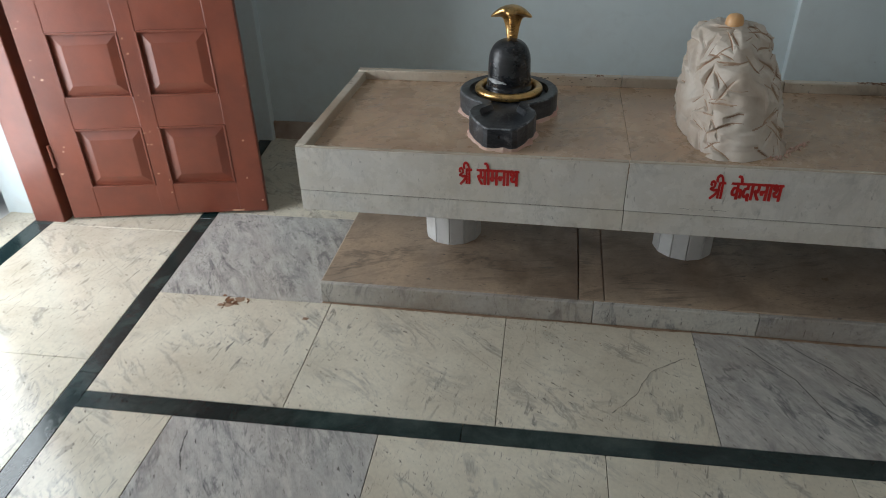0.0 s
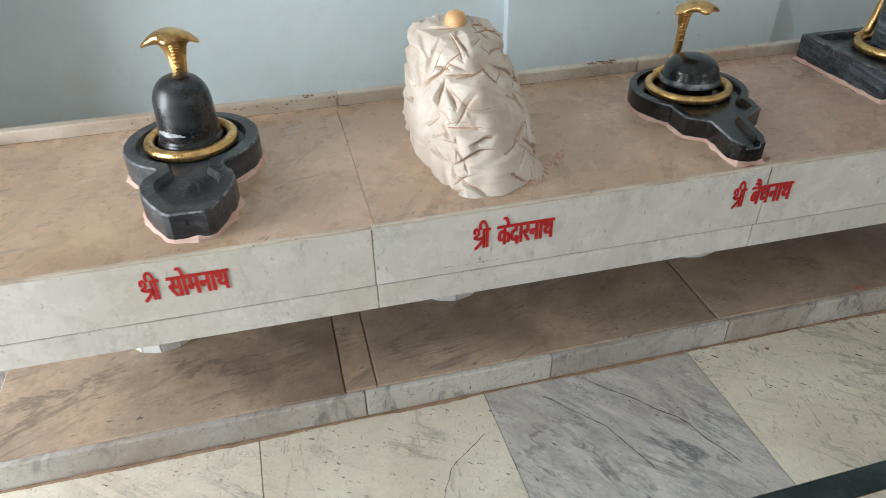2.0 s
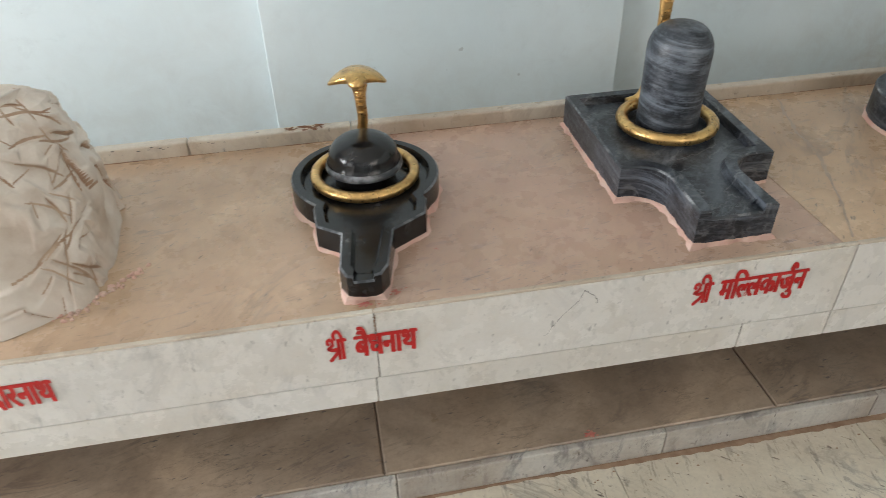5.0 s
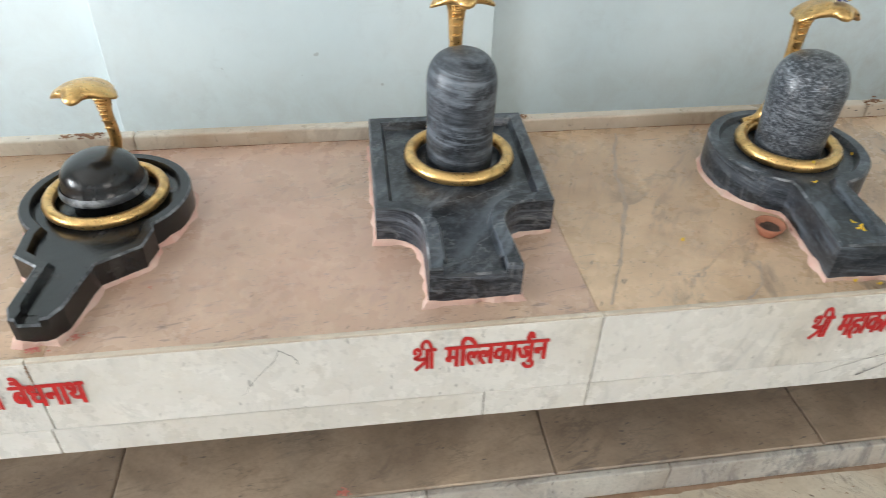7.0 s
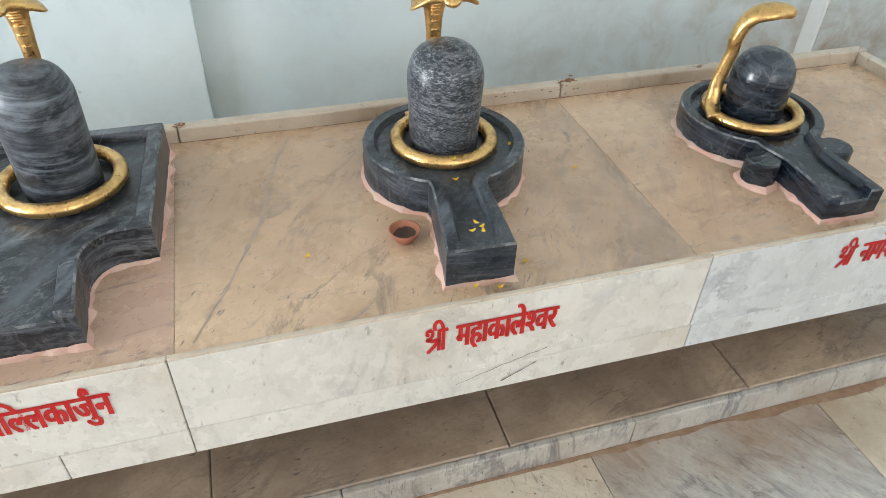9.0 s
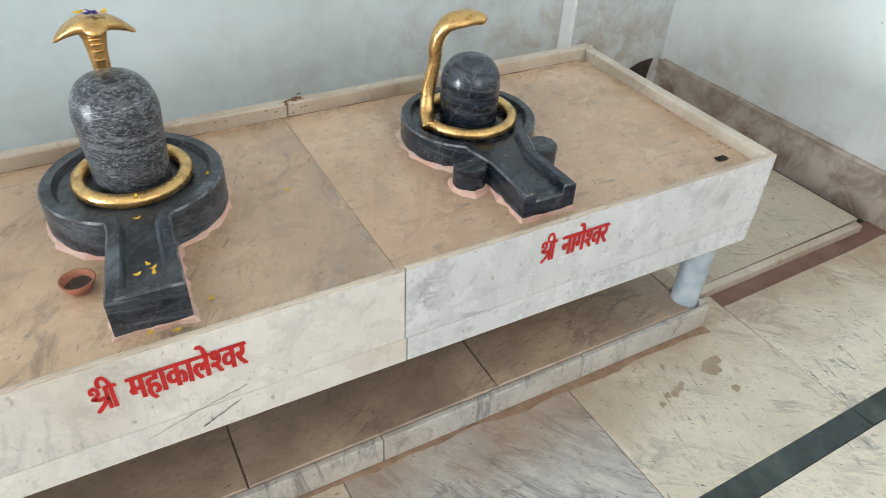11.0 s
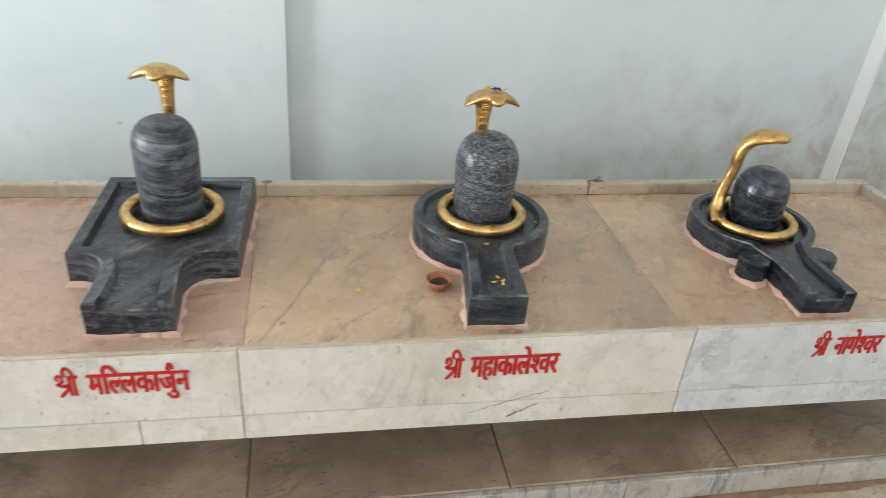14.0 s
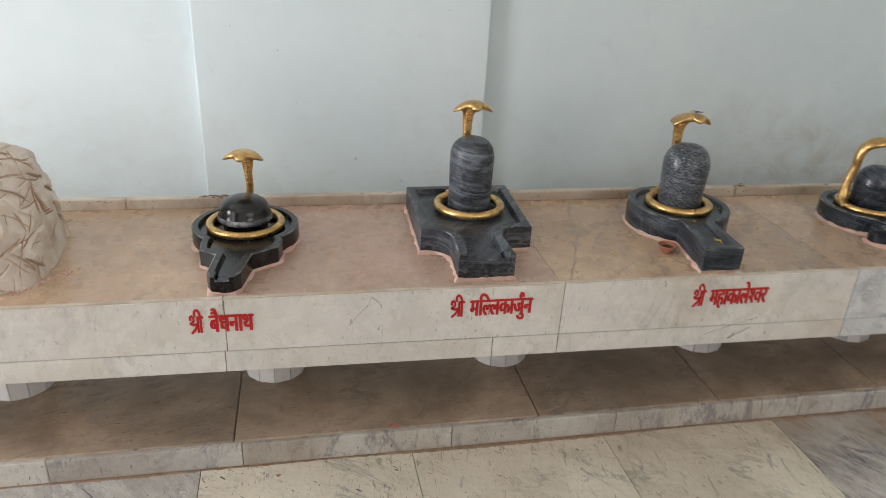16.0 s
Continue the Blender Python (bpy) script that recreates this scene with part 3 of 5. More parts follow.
# ---------------------------------------------------------------- door
def panel_door(hinge, tip, high):
    """A panelled door leaf standing open, hinged on the jamb."""
    run = Vector((tip[0] - hinge[0], tip[1] - hinge[1], 0))
    wide = run.length
    root = thing("door_1", "open red-brown painted wooden door with raised panels", "door", kind="structure")
    root.matrix_world = Matrix.Translation((hinge[0], hinge[1], 0.012)) @ Matrix.Rotation(math.atan2(run.y, run.x), 4, "Z")
    stile, mid, thick = 0.122, 0.076, 0.036
    rails = [0.0, 0.148, 0.412, 0.552, 0.810, 0.95, 1.21, 1.35, 1.61, 1.74, 1.95, high]
    bm = bmesh.new()
    for x0, x1 in ((0, stile), ((wide - mid) / 2, (wide + mid) / 2), (wide - stile, wide)):
        add_block(bm, x0, x1, 0, thick, 0, high, 0.003)
    for z0, z1 in zip(rails[0::2], rails[1::2]):
        for x0, x1 in ((stile - 0.002, (wide - mid) / 2 + 0.002), ((wide + mid) / 2 - 0.002, wide - stile + 0.002)):
            add_block(bm, x0, x1, 0.0015, thick - 0.0015, z0 + 0.001, z1, 0.002)
    part("leaf_frame", bm, DOOR, root)
    for z0, z1 in zip(rails[1::2], rails[2::2]):
        for x0, x1 in ((stile, (wide - mid) / 2), ((wide + mid) / 2, wide - stile)):
            bm = bmesh.new()
            for front in (0.013, thick - 0.013):
                raised = 0.002 if front < thick / 2 else thick - 0.002
                a = [bm.verts.new((x, front, z)) for x, z in ((x0, z0), (x1, z0), (x1, z1), (x0, z1))]
                d = 0.012
                b = [bm.verts.new((x, front, z)) for x, z in ((x0 + d, z0 + d), (x1 - d, z0 + d), (x1 - d, z1 - d), (x0 + d, z1 - d))]
                d = 0.047
                c = [bm.verts.new((x, raised, z)) for x, z in ((x0 + d, z0 + d), (x1 - d, z0 + d), (x1 - d, z1 - d), (x0 + d, z1 - d))]
                for k in range(4):
                    j = (k + 1) % 4
                    bm.faces.new((a[k], a[j], b[j], b[k]))
                    bm.faces.new((b[k], b[j], c[j], c[k]))
                bm.faces.new(c)
            bmesh.ops.recalc_face_normals(bm, faces=bm.faces)
            part("door_panel", bm, DOOR, root)
            # beading along the panel's lower and outer edges
            bm = bmesh.new()
            for q in (((x0, z0), (x1, z0)), ((x1, z0), (x1, z1)), ((x0, z1), (x1, z1)), ((x0, z0), (x0, z1))):
                (ax, az), (bx, bz) = q
                add_block(bm, min(ax, bx) - 0.004, max(ax, bx) + 0.004, -0.003, 0.006, min(az, bz) - 0.004, max(az, bz) + 0.004, 0.002)
            part("panel_moulding", bm, DOOR, root)
    bm = bmesh.new()
    rng = random.Random(5)
    for _ in range(26):
        x, z = rng.choice((0.03, wide / 2, wide - 0.04)) + rng.uniform(-0.03, 0.03), rng.uniform(0.03, 0.9)
        w, h = rng.uniform(0.002, 0.008), rng.uniform(0.001, 0.006)
        bm.faces.new([bm.verts.new((x + u * w, -0.0012, z + v * h)) for u, v in ((-1, -0.6), (0.4, -1), (1, 0.2), (-0.2, 1))])
    add_block(bm, wide - 0.155, wide - 0.105, -0.0012, 0.0, 0.004, 0.013)
    part("chipped_paint", bm, DOOR_WORN, root, "bare chips in the paint")
    bm = bmesh.new()
    for z in (0.3, 1.05, 1.8):
        add_lathe(bm, [(0.007, z - 0.05), (0.007, z + 0.05)], 10, (-0.006, -0.004), True, True)
    part("hinge", bm, DOOR, root)
    return root


panel_door((-2.290, 0.462), (-1.445, 0.640), 2.06)
frame_root = thing("door_frame_1", "red-brown painted wooden door frame", "door frame", kind="structure")
for y0, y1 in ((0.44, 0.53), (-1.15, -1.06)):
    part("jamb", block(LEFT - 0.02, LEFT + 0.125, y0, y1, -0.03, 2.14, 0.004), DOOR, frame_root)
part("head", block(LEFT - 0.02, LEFT + 0.125, -1.06, 0.44, 2.05, 2.14, 0.004), DOOR, frame_root)


# ---------------------------------------------------------------- the marble platform
TOP, BED = 0.62, 0.588
X0, X1, DEPTH = -1.012, 4.24, 0.808
platform = thing("marble_platform", "long raised marble shrine platform with low rims on stout legs", "platform", at=(0, 0, 0))
JOINTS = [X0, 0.036, 1.076, 2.098, 3.152, X1]


def fascia_low(x):
    return 0.390 - 0.0098 * (x - X0)


def upright(x0, x1, low, high, y0, y1, edge=0.0015):
    """A facing slab whose lower and upper edges may slope a little."""
    bm = block(x0 + 0.0010, x1 - 0.0010, y0, y1, 0, 1, 0)
    for v in bm.verts:
        v.co.z = low(v.co.x) if v.co.z < 0.5 else high(v.co.x)
    bmesh.ops.bevel(bm, geom=list(bm.edges), offset=edge, segments=1, affect="EDGES")
    return bm


def fascia_line(x):
    return fascia_low(x) + 0.072


for x0, x1 in zip(JOINTS, JOINTS[1:]):
    part("fascia_slab", upright(x0, x1, lambda x: fascia_line(x) + 0.0012, lambda x: TOP - 0.006, 0.0, 0.0112), FASCIA_GREY if x0 > 3 else FASCIA, platform)
LOWER = [X0, 0.038, 1.068, 1.88, 2.098, 3.158, X1]
for x0, x1 in zip(LOWER, LOWER[1:]):
    part("fascia_strip", upright(x0, x1, fascia_low, lambda x: fascia_line(x) - 0.0012, 0.0015, 0.022), FASCIA_GREY if x0 > 3 else FASCIA, platform)
part("fascia_bed", block(X0 + 0.004, X1 - 0.004, 0.004, 0.0105, 0.40, TOP - 0.012), GROUT, platform)
# end facings
for x0, x1 in ((X0, X0 + 0.02), (X1 - 0.02, X1)):
    part("end_facing", block(x0, x1, 0.0225, DEPTH, 0.37, TOP - 0.004, 0.0015), FASCIA, platform)
# cap line of cement along the front edge
for x0, x1 in zip(JOINTS, JOINTS[1:]):
    part("front_cap", block(x0 + 0.001, x1 - 0.001, 0.0008, 0.0118, TOP - 0.0062, TOP, 0.002), RIM, platform)
TRAYS = [X0 + 0.02, 0.05, 1.085, 2.105, 3.15, X1 - 0.02]
part("tray_bed", block(X0 + 0.02, X1 - 0.02, 0.0225, DEPTH - 0.03, BED - 0.07, BED - 0.022), GROUT, platform)
for x0, x1 in zip(TRAYS, TRAYS[1:]):
    part("top_slab", slab([(x0 + 0.0003, 0.0120), (x1 - 0.0003, 0.0120), (x1 - 0.0003, 0.780), (x0 + 0.0003, 0.780)], BED - 0.022, BED, 0.0008), TRAY_PINK if 1 < x0 < 2 else TRAY_CLOUDY if 2 < x0 < 3 else TRAY, platform)
RIMS = [X0, 0.058, 0.66, 1.10, 2.12, 3.166, X1]
for x0, x1 in zip(RIMS, RIMS[1:]):
    part("back_rim", block(x0 + 0.001, x1 - 0.001, 0.779, DEPTH + 0.006, 0.50, TOP + 0.008, 0.005), RIM, platform)
part("end_rim", block(X0 + 0.001, X0 + 0.034, 0.0125, 0.778, 0.52, TOP + 0.002, 0.004), RIM, platform)
part("end_rim", block(X1 - 0.034, X1 - 0.001, 0.0125, 0.778, 0.52, TOP + 0.002, 0.004), RIM, platform)
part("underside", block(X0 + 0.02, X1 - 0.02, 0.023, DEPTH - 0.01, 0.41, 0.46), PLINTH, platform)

# plinth
PJ = [-0.993, -0.07, 0.016, 1.064, 2.08, 2.77, 3.445, 4.145]
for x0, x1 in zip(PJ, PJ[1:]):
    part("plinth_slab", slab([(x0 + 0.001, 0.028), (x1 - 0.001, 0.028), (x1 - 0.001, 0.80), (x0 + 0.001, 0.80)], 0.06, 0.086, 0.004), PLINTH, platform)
PE = [-0.993, -0.02, 0.52, 1.09, 1.77, 2.36, 3.1, 3.72, 4.205]
for x0, x1 in zip(PE, PE[1:]):
    part("plinth_edge", block(x0 + 0.0006, x1 - 0.0006, 0.008, 0.027, 0.0, 0.084, 0.004), PLINTH_EDGE, platform)
part("plinth_end", block(-0.994, -0.976, 0.0275, 0.80, 0.0, 0.0595, 0.002), PLINTH_EDGE, platform)
part("plinth_end", block(4.187, 4.205, 0.0275, 0.115, 0.0, 0.09, 0.003), PLINTH_EDGE, platform)
part("plinth_core", block(-0.97, 4.1, 0.0285, 0.79, 0.0, 0.0595), GROUT, platform)
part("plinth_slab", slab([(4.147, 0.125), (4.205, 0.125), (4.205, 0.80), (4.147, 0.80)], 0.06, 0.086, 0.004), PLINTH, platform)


m = Nodes("stave_marble", 0.35)
g = m.put("ObjectInfo")
tone = m.mix(m.band(g.outputs["Random"], 0.0, 1.0), (0.55, 0.54, 0.53), (0.74, 0.73, 0.71))
STAVES = m.done(m.mix(m.band(m.noise(m.coords(), 18.0), 0.5, 0.75, 0.0, 0.5), tone, (0.40, 0.38, 0.36)), m.noise(m.coords(), 40.0), 0.1)
STAVE = bpy.data.meshes.new("stave")
bm = block(0.097, 0.107, -0.0265, 0.0265, 0.086, 0.42, 0.0015)
bm.to_mesh(STAVE)
bm.free()
STAVE.materials.append(STAVES)
for x in (-0.565, 0.322, 1.185, 2.040, 2.890, 3.6):
    # a round core faced with twelve narrow marble staves
    bm = bmesh.new()
    add_lathe(bm, [(0.098, 0.086), (0.098, 0.42)], 24, (0, 0), True, False)
    leg = part("leg", bm, GROUT, platform)
    leg.location = (x, 0.435, 0)
    for k in range(12):
        stave = new("stave", STAVE)
        stave.parent = leg
        stave.matrix_basis = pose(0, 0, 0, 0, 0, 30 * k + 15)
bm = bmesh.new()
add_lathe(bm, [(0.042, 0.0), (0.042, 0.42), (0.038, 0.42), (0.038, 0.0)], 28, (4.162, 0.075), False)
part("pipe_leg", bm, PIPE, platform, "grey-blue plastic pipe under the corner", smooth=True)

# drain hole in the bed
bm = bmesh.new()
ring = [bm.verts.new((4.135 + dx, 0.085 + dy, BED + 0.0015)) for dx, dy in ((-0.019, -0.011), (0.003, -0.013), (0.018, -0.010), (0.020, 0.004), (0.017, 0.012), (-0.004, 0.011), (-0.017, 0.013), (-0.021, 0.002))]
bm.faces.new(ring)
part("drain_hole", bm, HOLE, platform, "ragged dark drain hole in the top slab")


# ---------------------------------------------------------------- lettering
def glyphs(text):
    """The flat mesh of a text in the built-in font: vertices and faces."""
    c = bpy.data.curves.new("text", "FONT")
    c.body, c.resolution_u = text, 3
    o = new("text", c)
    bpy.context.view_layer.update()
    mesh = bpy.data.meshes.new_from_object(o.evaluated_get(bpy.context.evaluated_depsgraph_get()))
    bm = bmesh.new()
    bm.from_mesh(mesh)
    bpy.data.meshes.remove(mesh)
    bpy.data.objects.remove(o)
    bpy.data.curves.remove(c)
    return bm


def cut(bm, keep_below=None, axis=0):
    """Cuts a glyph off at a coordinate, for the half forms of letters."""
    normal = (1, 0, 0) if axis == 0 else (0, 1, 0)
    point = tuple(keep_below if k == axis else 0 for k in range(3))
    bmesh.ops.bisect_plane(bm, geom=bm.verts[:] + bm.edges[:] + bm.faces[:], plane_co=point, plane_no=normal, clear_outer=True)
    return bm


def stroke(points, w):
    """A letter's stroke as a flat ribbon."""
    bm = bmesh.new()
    rows = []
    for k, p in enumerate(points):
        a, b = Vector(points[max(k - 1, 0)]), Vector(points[min(k + 1, len(points) - 1)])
        d = (b - a).normalized()
        n = Vector((-d.y, d.x)) * w / 2
        rows.append((bm.verts.new((p[0] + n.x, p[1] + n.y, 0)), bm.verts.new((p[0] - n.x, p[1] - n.y, 0))))
    for (a, b), (c, d) in zip(rows, rows[1:]):
        bm.faces.new((a, b, d, c))
    return bm


def laid(pieces):
    """Joins pieces (bmesh, advance) side by side into one bmesh and returns it with its width."""
    out, x = bmesh.new(), 0.0
    for bm, advance in pieces:
        if advance is None:
            advance = max((v.co.x for v in bm.verts), default=0.0)
        bmesh.ops.translate(bm, verts=bm.verts, vec=(x, 0, 0))
        mesh = bpy.data.meshes.new("piece")
        bm.to_mesh(mesh)
        bm.free()
        out.from_mesh(mesh)
        bpy.data.meshes.remove(mesh)
        x += advance
    return out, x


def half(letter, at):
    return cut(glyphs(letter), at), at


def shri():
    """The honorific at the head of each name."""
    arc = [(0.13, 0.50), (0.06, 0.53), (0.07, 0.61), (0.17, 0.64), (0.26, 0.58), (0.26, 0.48), (0.18, 0.40), (0.05, 0.35)]
    return [(stroke(arc, 0.075), 0.0), (stroke([(0.08, 0.36), (0.24, 0.30), (0.48, 0.33)], 0.08), 0.0), (stroke([(0.47, 0.31), (0.30, 0.13), (0.10, -0.02)], 0.085), 0.0),
            (stroke([(0.48, 0.0), (0.48, 0.62)], 0.08), 0.50), (glyphs("\u0940"), None)]


def reph():
    return [(stroke([(-0.27, 0.62), (-0.34, 0.74), (-0.27, 0.86), (-0.15, 0.82), (-0.12, 0.70)], 0.08), 0.0)]


def name_board(x0, x1, mid, high, pieces):
    """Red lettering on the facing: the honorific, then the name, condensed to its painted width."""
    a, wa = laid(shri())
    b, wb = laid(pieces)
    first = (x1 - x0) * min(0.27, 0.055 / (x1 - x0))
    bm = bmesh.new()
    for src, start, span, w in ((a, x0, first * 0.92, wa), (b, x0 + first * 1.12, x1 - x0 - first * 1.12, wb)):
        sx, sz = (span - 0.006) / w, high / 0.62
        for k in range(3 if src is a else 5):
            mesh = bpy.data.meshes.new("piece")
            src.to_mesh(mesh)
            mesh.transform(Matrix.Translation((start + 0.0013 * k, -0.0012 - 0.0002 * k, mid - high / 2 + 0.0022 * (k % 2))) @ Matrix(((sx, 0, 0, 0), (0, 0, 1, 0), (0, sz, 0, 0), (0, 0, 0, 1))))
            bm.from_mesh(mesh)
            bpy.data.meshes.remove(mesh)
        src.free()
    return part("lettering", bm, PAINT_RED, platform, "red painted Devanagari lettering")


name_board(-0.482, -0.289, 0.543, 0.052, [(glyphs("सोमनाथ"), None)])
name_board(0.275, 0.486, 0.540, 0.054, [(glyphs("केदारनाथ"), None)])
name_board(0.977, 1.158, 0.537, 0.053, [(glyphs("बैधनाथ"), None)])
name_board(1.734, 1.999, 0.544, 0.052, [(glyphs("म"), None), (glyphs("ि"), 0.26), half("ल", 0.52), (glyphs("लकाजु"), None), *reph(), (glyphs("न"), None)])
name_board(2.544, 2.820, 0.537, 0.056, [(glyphs("महाकाले"), None), half("श", 0.46), (glyphs("वर"), None)])
name_board(3.490, 3.689, 0.543, 0.054, [(glyphs("नागे"), None), half("श", 0.46), (glyphs("वर"), None)])


# ---------------------------------------------------------------- carved stones on the platform
def round_outline(cx, cy, r, spout, n=56):
    """A disc's outline that runs out into a spout towards the front; spout: points from its left root to its right root, each (x, y, drop)."""
    a0 = math.atan2(spout[0][1] - cy, spout[0][0] - cx)
    a1 = math.atan2(spout[-1][1] - cy, spout[-1][0] - cx)
    if a1 > a0:
        a0 += 2 * math.pi
    span = 2 * math.pi - (a0 - a1) if a0 - a1 < math.pi * 1.0 else a0 - a1
    pts = []
    for k in range(n):
        a = a1 + span * (k + 0.5) / n
        pts.append((cx + r * math.cos(a), cy + r * math.sin(a), 0))
    return pts + list(spout)


def inward(pts, d):
    """The outline moved in by d."""
    out = []
    n = len(pts)
    for k in range(n):
        p, a, b = Vector(pts[k][:2]), Vector(pts[k - 1][:2]), Vector(pts[(k + 1) % n][:2])
        u, v = (p - a), (b - p)
        u = u.normalized() if u.length > 1e-6 else v.normalized()
        v = v.normalized() if v.length > 1e-6 else u
        nrm = Vector((-(u.y + v.y), u.x + v.x))
        if nrm.length < 1e-6:
            nrm = Vector((-u.y, u.x))
        nrm.normalize()
        c = max(0.55, nrm.dot(Vector((-u.y, u.x))))
        q = p + nrm * d / c
        out.append((q.x, q.y))
    return out


def carved_base(pts, z0, high, rim, deep, chamfer=0.004):
    """A basin of stone over an outline (counter-clockwise), with a rim and a sunk floor; a point's drop lowers its rim."""
    bm = bmesh.new()
    n = len(pts)
    drop = [p[2] if len(p) > 2 else 0 for p in pts]
    inner, lip = inward(pts, rim), inward(pts, chamfer)
    deep_in = inward(pts, rim + 0.008)
    rings = [
        [bm.verts.new((p[0] * 1.0, p[1] * 1.0, z0)) for p in pts],
        [bm.verts.new((p[0], p[1], z0 + high - chamfer - d)) for p, d in zip(pts, drop)],
        [bm.verts.new((p[0], p[1], z0 + high - d)) for p, d in zip(lip, drop)],
        [bm.verts.new((p[0], p[1], z0 + high - d)) for p, d in zip(inner, drop)],
        [bm.verts.new((p[0], p[1], z0 + high - deep)) for p in deep_in],
    ]
    for low, top in zip(rings, rings[1:]):
        for k in range(n):
            j = (k + 1) % n
            bm.faces.new((low[k], low[j], top[j], top[k]))
    for k in range(n):
        bm.faces.get((rings[1][k], rings[1][(k + 1) % n], rings[2][(k + 1) % n], rings[2][k])).material_index = 1
    floor_face = bm.faces.new(rings[-1])
    bmesh.ops.triangulate(bm, faces=[floor_face])
    return bm


def mortar_skirt(pts, z, seed):
    """A ragged bead of mortar round the foot of a carved stone."""
    bm = bmesh.new()
    n = len(pts)
    fine = []
    for k in range(n):
        a, b = Vector(pts[k][:2]), Vector(pts[(k + 1) % n][:2])
        for i in range(max(1, int((b - a).length / 0.012))):
            fine.append(a.lerp(b, i / max(1, int((b - a).length / 0.012))))
    outs = inward([(p.x, p.y) for p in fine], -0.0085)
    ins = inward([(p.x, p.y) for p in fine], 0.006)
    rows = []
    for k, p in enumerate(fine):
        w = noise.noise((p.x * 30 + seed, p.y * 30, 0))
        o = Vector(outs[k])
        o = p.lerp(o, max(0.1, 0.75 + 1.5 * w))
        rows.append((bm.verts.new((o.x, o.y, z)), bm.verts.new((p.x * 0.5 + o.x * 0.5, p.y * 0.5 + o.y * 0.5, z + 0.006 + 0.006 * abs(w))), bm.verts.new((ins[k][0], ins[k][1], z + 0.012 + 0.008 * w))))
    m = len(rows)
    for k in range(m):
        j = (k + 1) % m
        for i in range(2):
            bm.faces.new((rows[k][i], rows[j][i], rows[j][i + 1], rows[k][i + 1]))
    return bm


def dome(r_low, r_mid, z0, z1, round_from, flat=0.3):
    """The profile of a pillar that ends in a rounded top."""
    prof = [(r_low, z0), (r_low * 1.02, z0 + 0.01), ((r_low + r_mid) / 2, z0 + (round_from - z0) * 0.5), (r_mid, round_from)]
    for k in range(1, 11):
        a = math.pi / 2 * k / 10
        prof.append((max(0.002, r_mid * math.cos(a) ** (1 - flat)), round_from + (z1 - round_from) * math.sin(a)))
    return prof


def cobra(cx, cy, z_ring, r_ring, tube, z_hood, back=90, reach=0.018, label="", spread=1.0, fan=1.0, lean=0.012, stout=1.0):
    """A coiled gilt cobra: a ring round the pillar, a neck rising from it and a spread hood; one mesh."""
    bm = bmesh.new()
    n = 72
    pts = [(cx + r_ring * math.cos(2 * math.pi * k / n), cy + r_ring * math.sin(2 * math.pi * k / n), z_ring) for k in range(n)]
    add_sweep(bm, pts, [tube] * n, [tube] * n, (0, 0, 1), 12, True, 0.03)
    a = radians(back)
    out, across = Vector((math.cos(a), math.sin(a), 0)), Vector((-math.sin(a), math.cos(a), 0))
    c = Vector((cx, cy, 0))

    def at(f, s, z, w, t):
        p = c + out * f + across * s
        return (p.x, p.y, z, w, t)

    rise = z_hood - z_ring
    neck = r_ring - lean
    knots = [at(r_ring, 0.06, z_ring, tube, tube), at(r_ring, 0.02, z_ring + 0.02, tube, tube), at(r_ring - lean * 0.33, 0, z_ring + rise * 0.3, tube * 0.95, tube * 0.95), at(neck, 0, z_ring + rise * 0.58, 0.0135 * fan, 0.012),
             at(neck, 0, z_hood - 0.072, 0.0175 * fan, 0.0125), at(neck - 0.008, 0, z_hood - 0.040, 0.0245 * fan, 0.013), at(neck - 0.022, 0, z_hood - 0.019, 0.040 * fan, 0.0135), at(reach + 0.032, 0, z_hood - 0.007, 0.060, 0.0145), at(reach + 0.008, 0, z_hood - 0.001, 0.066, 0.0140), at(reach - 0.014, 0, z_hood, 0.050, 0.0135), at(reach - 0.030, 0, z_hood - 0.002, 0.024, 0.0130), at(reach - 0.046, 0, z_hood - 0.006, 0.016, 0.0100), at(reach - 0.054, 0, z_hood - 0.009, 0.006, 0.005)]
    path = curve_points(knots, 7)
    add_sweep(bm, [p[:3] for p in path], [max(0.003, p[3] if p[3] < 0.02 else 0.02 + (p[3] - 0.02) * spread) for p in path], [max(0.003, p[4] * stout) for p in path], tuple(across), 24, False, 0.02, 0.38)
    # belly scales under the hood
    for k in range(12):
        p = path[18 + k * 2]
        q = path[19 + k * 2]
        s = across * (0.010 + 0.0008 * k)
        f = (Vector(q[:3]) - Vector(p[:3])).normalized().cross(across).normalized() * (p[4] + 0.002)
        f = f if f.dot(out) < 0 or f.z < 0 else -f
        mid = Vector(p[:3]) + f
        bmesh.ops.create_icosphere(bm, subdivisions=1, radius=1.0, matrix=Matrix.Translation(mid) @ Matrix.Rotation(a - math.pi / 2, 4, "Z") @ Matrix.Diagonal((s.length, 0.004, 0.0042, 1)))
    ob = part("gilt_cobra", bm, GOLD, None, smooth=True)
    return tagged(ob, label or "gold-painted metal cobra coiled round a stone pillar", "cobra figure", "gilt cobras on the pillars")


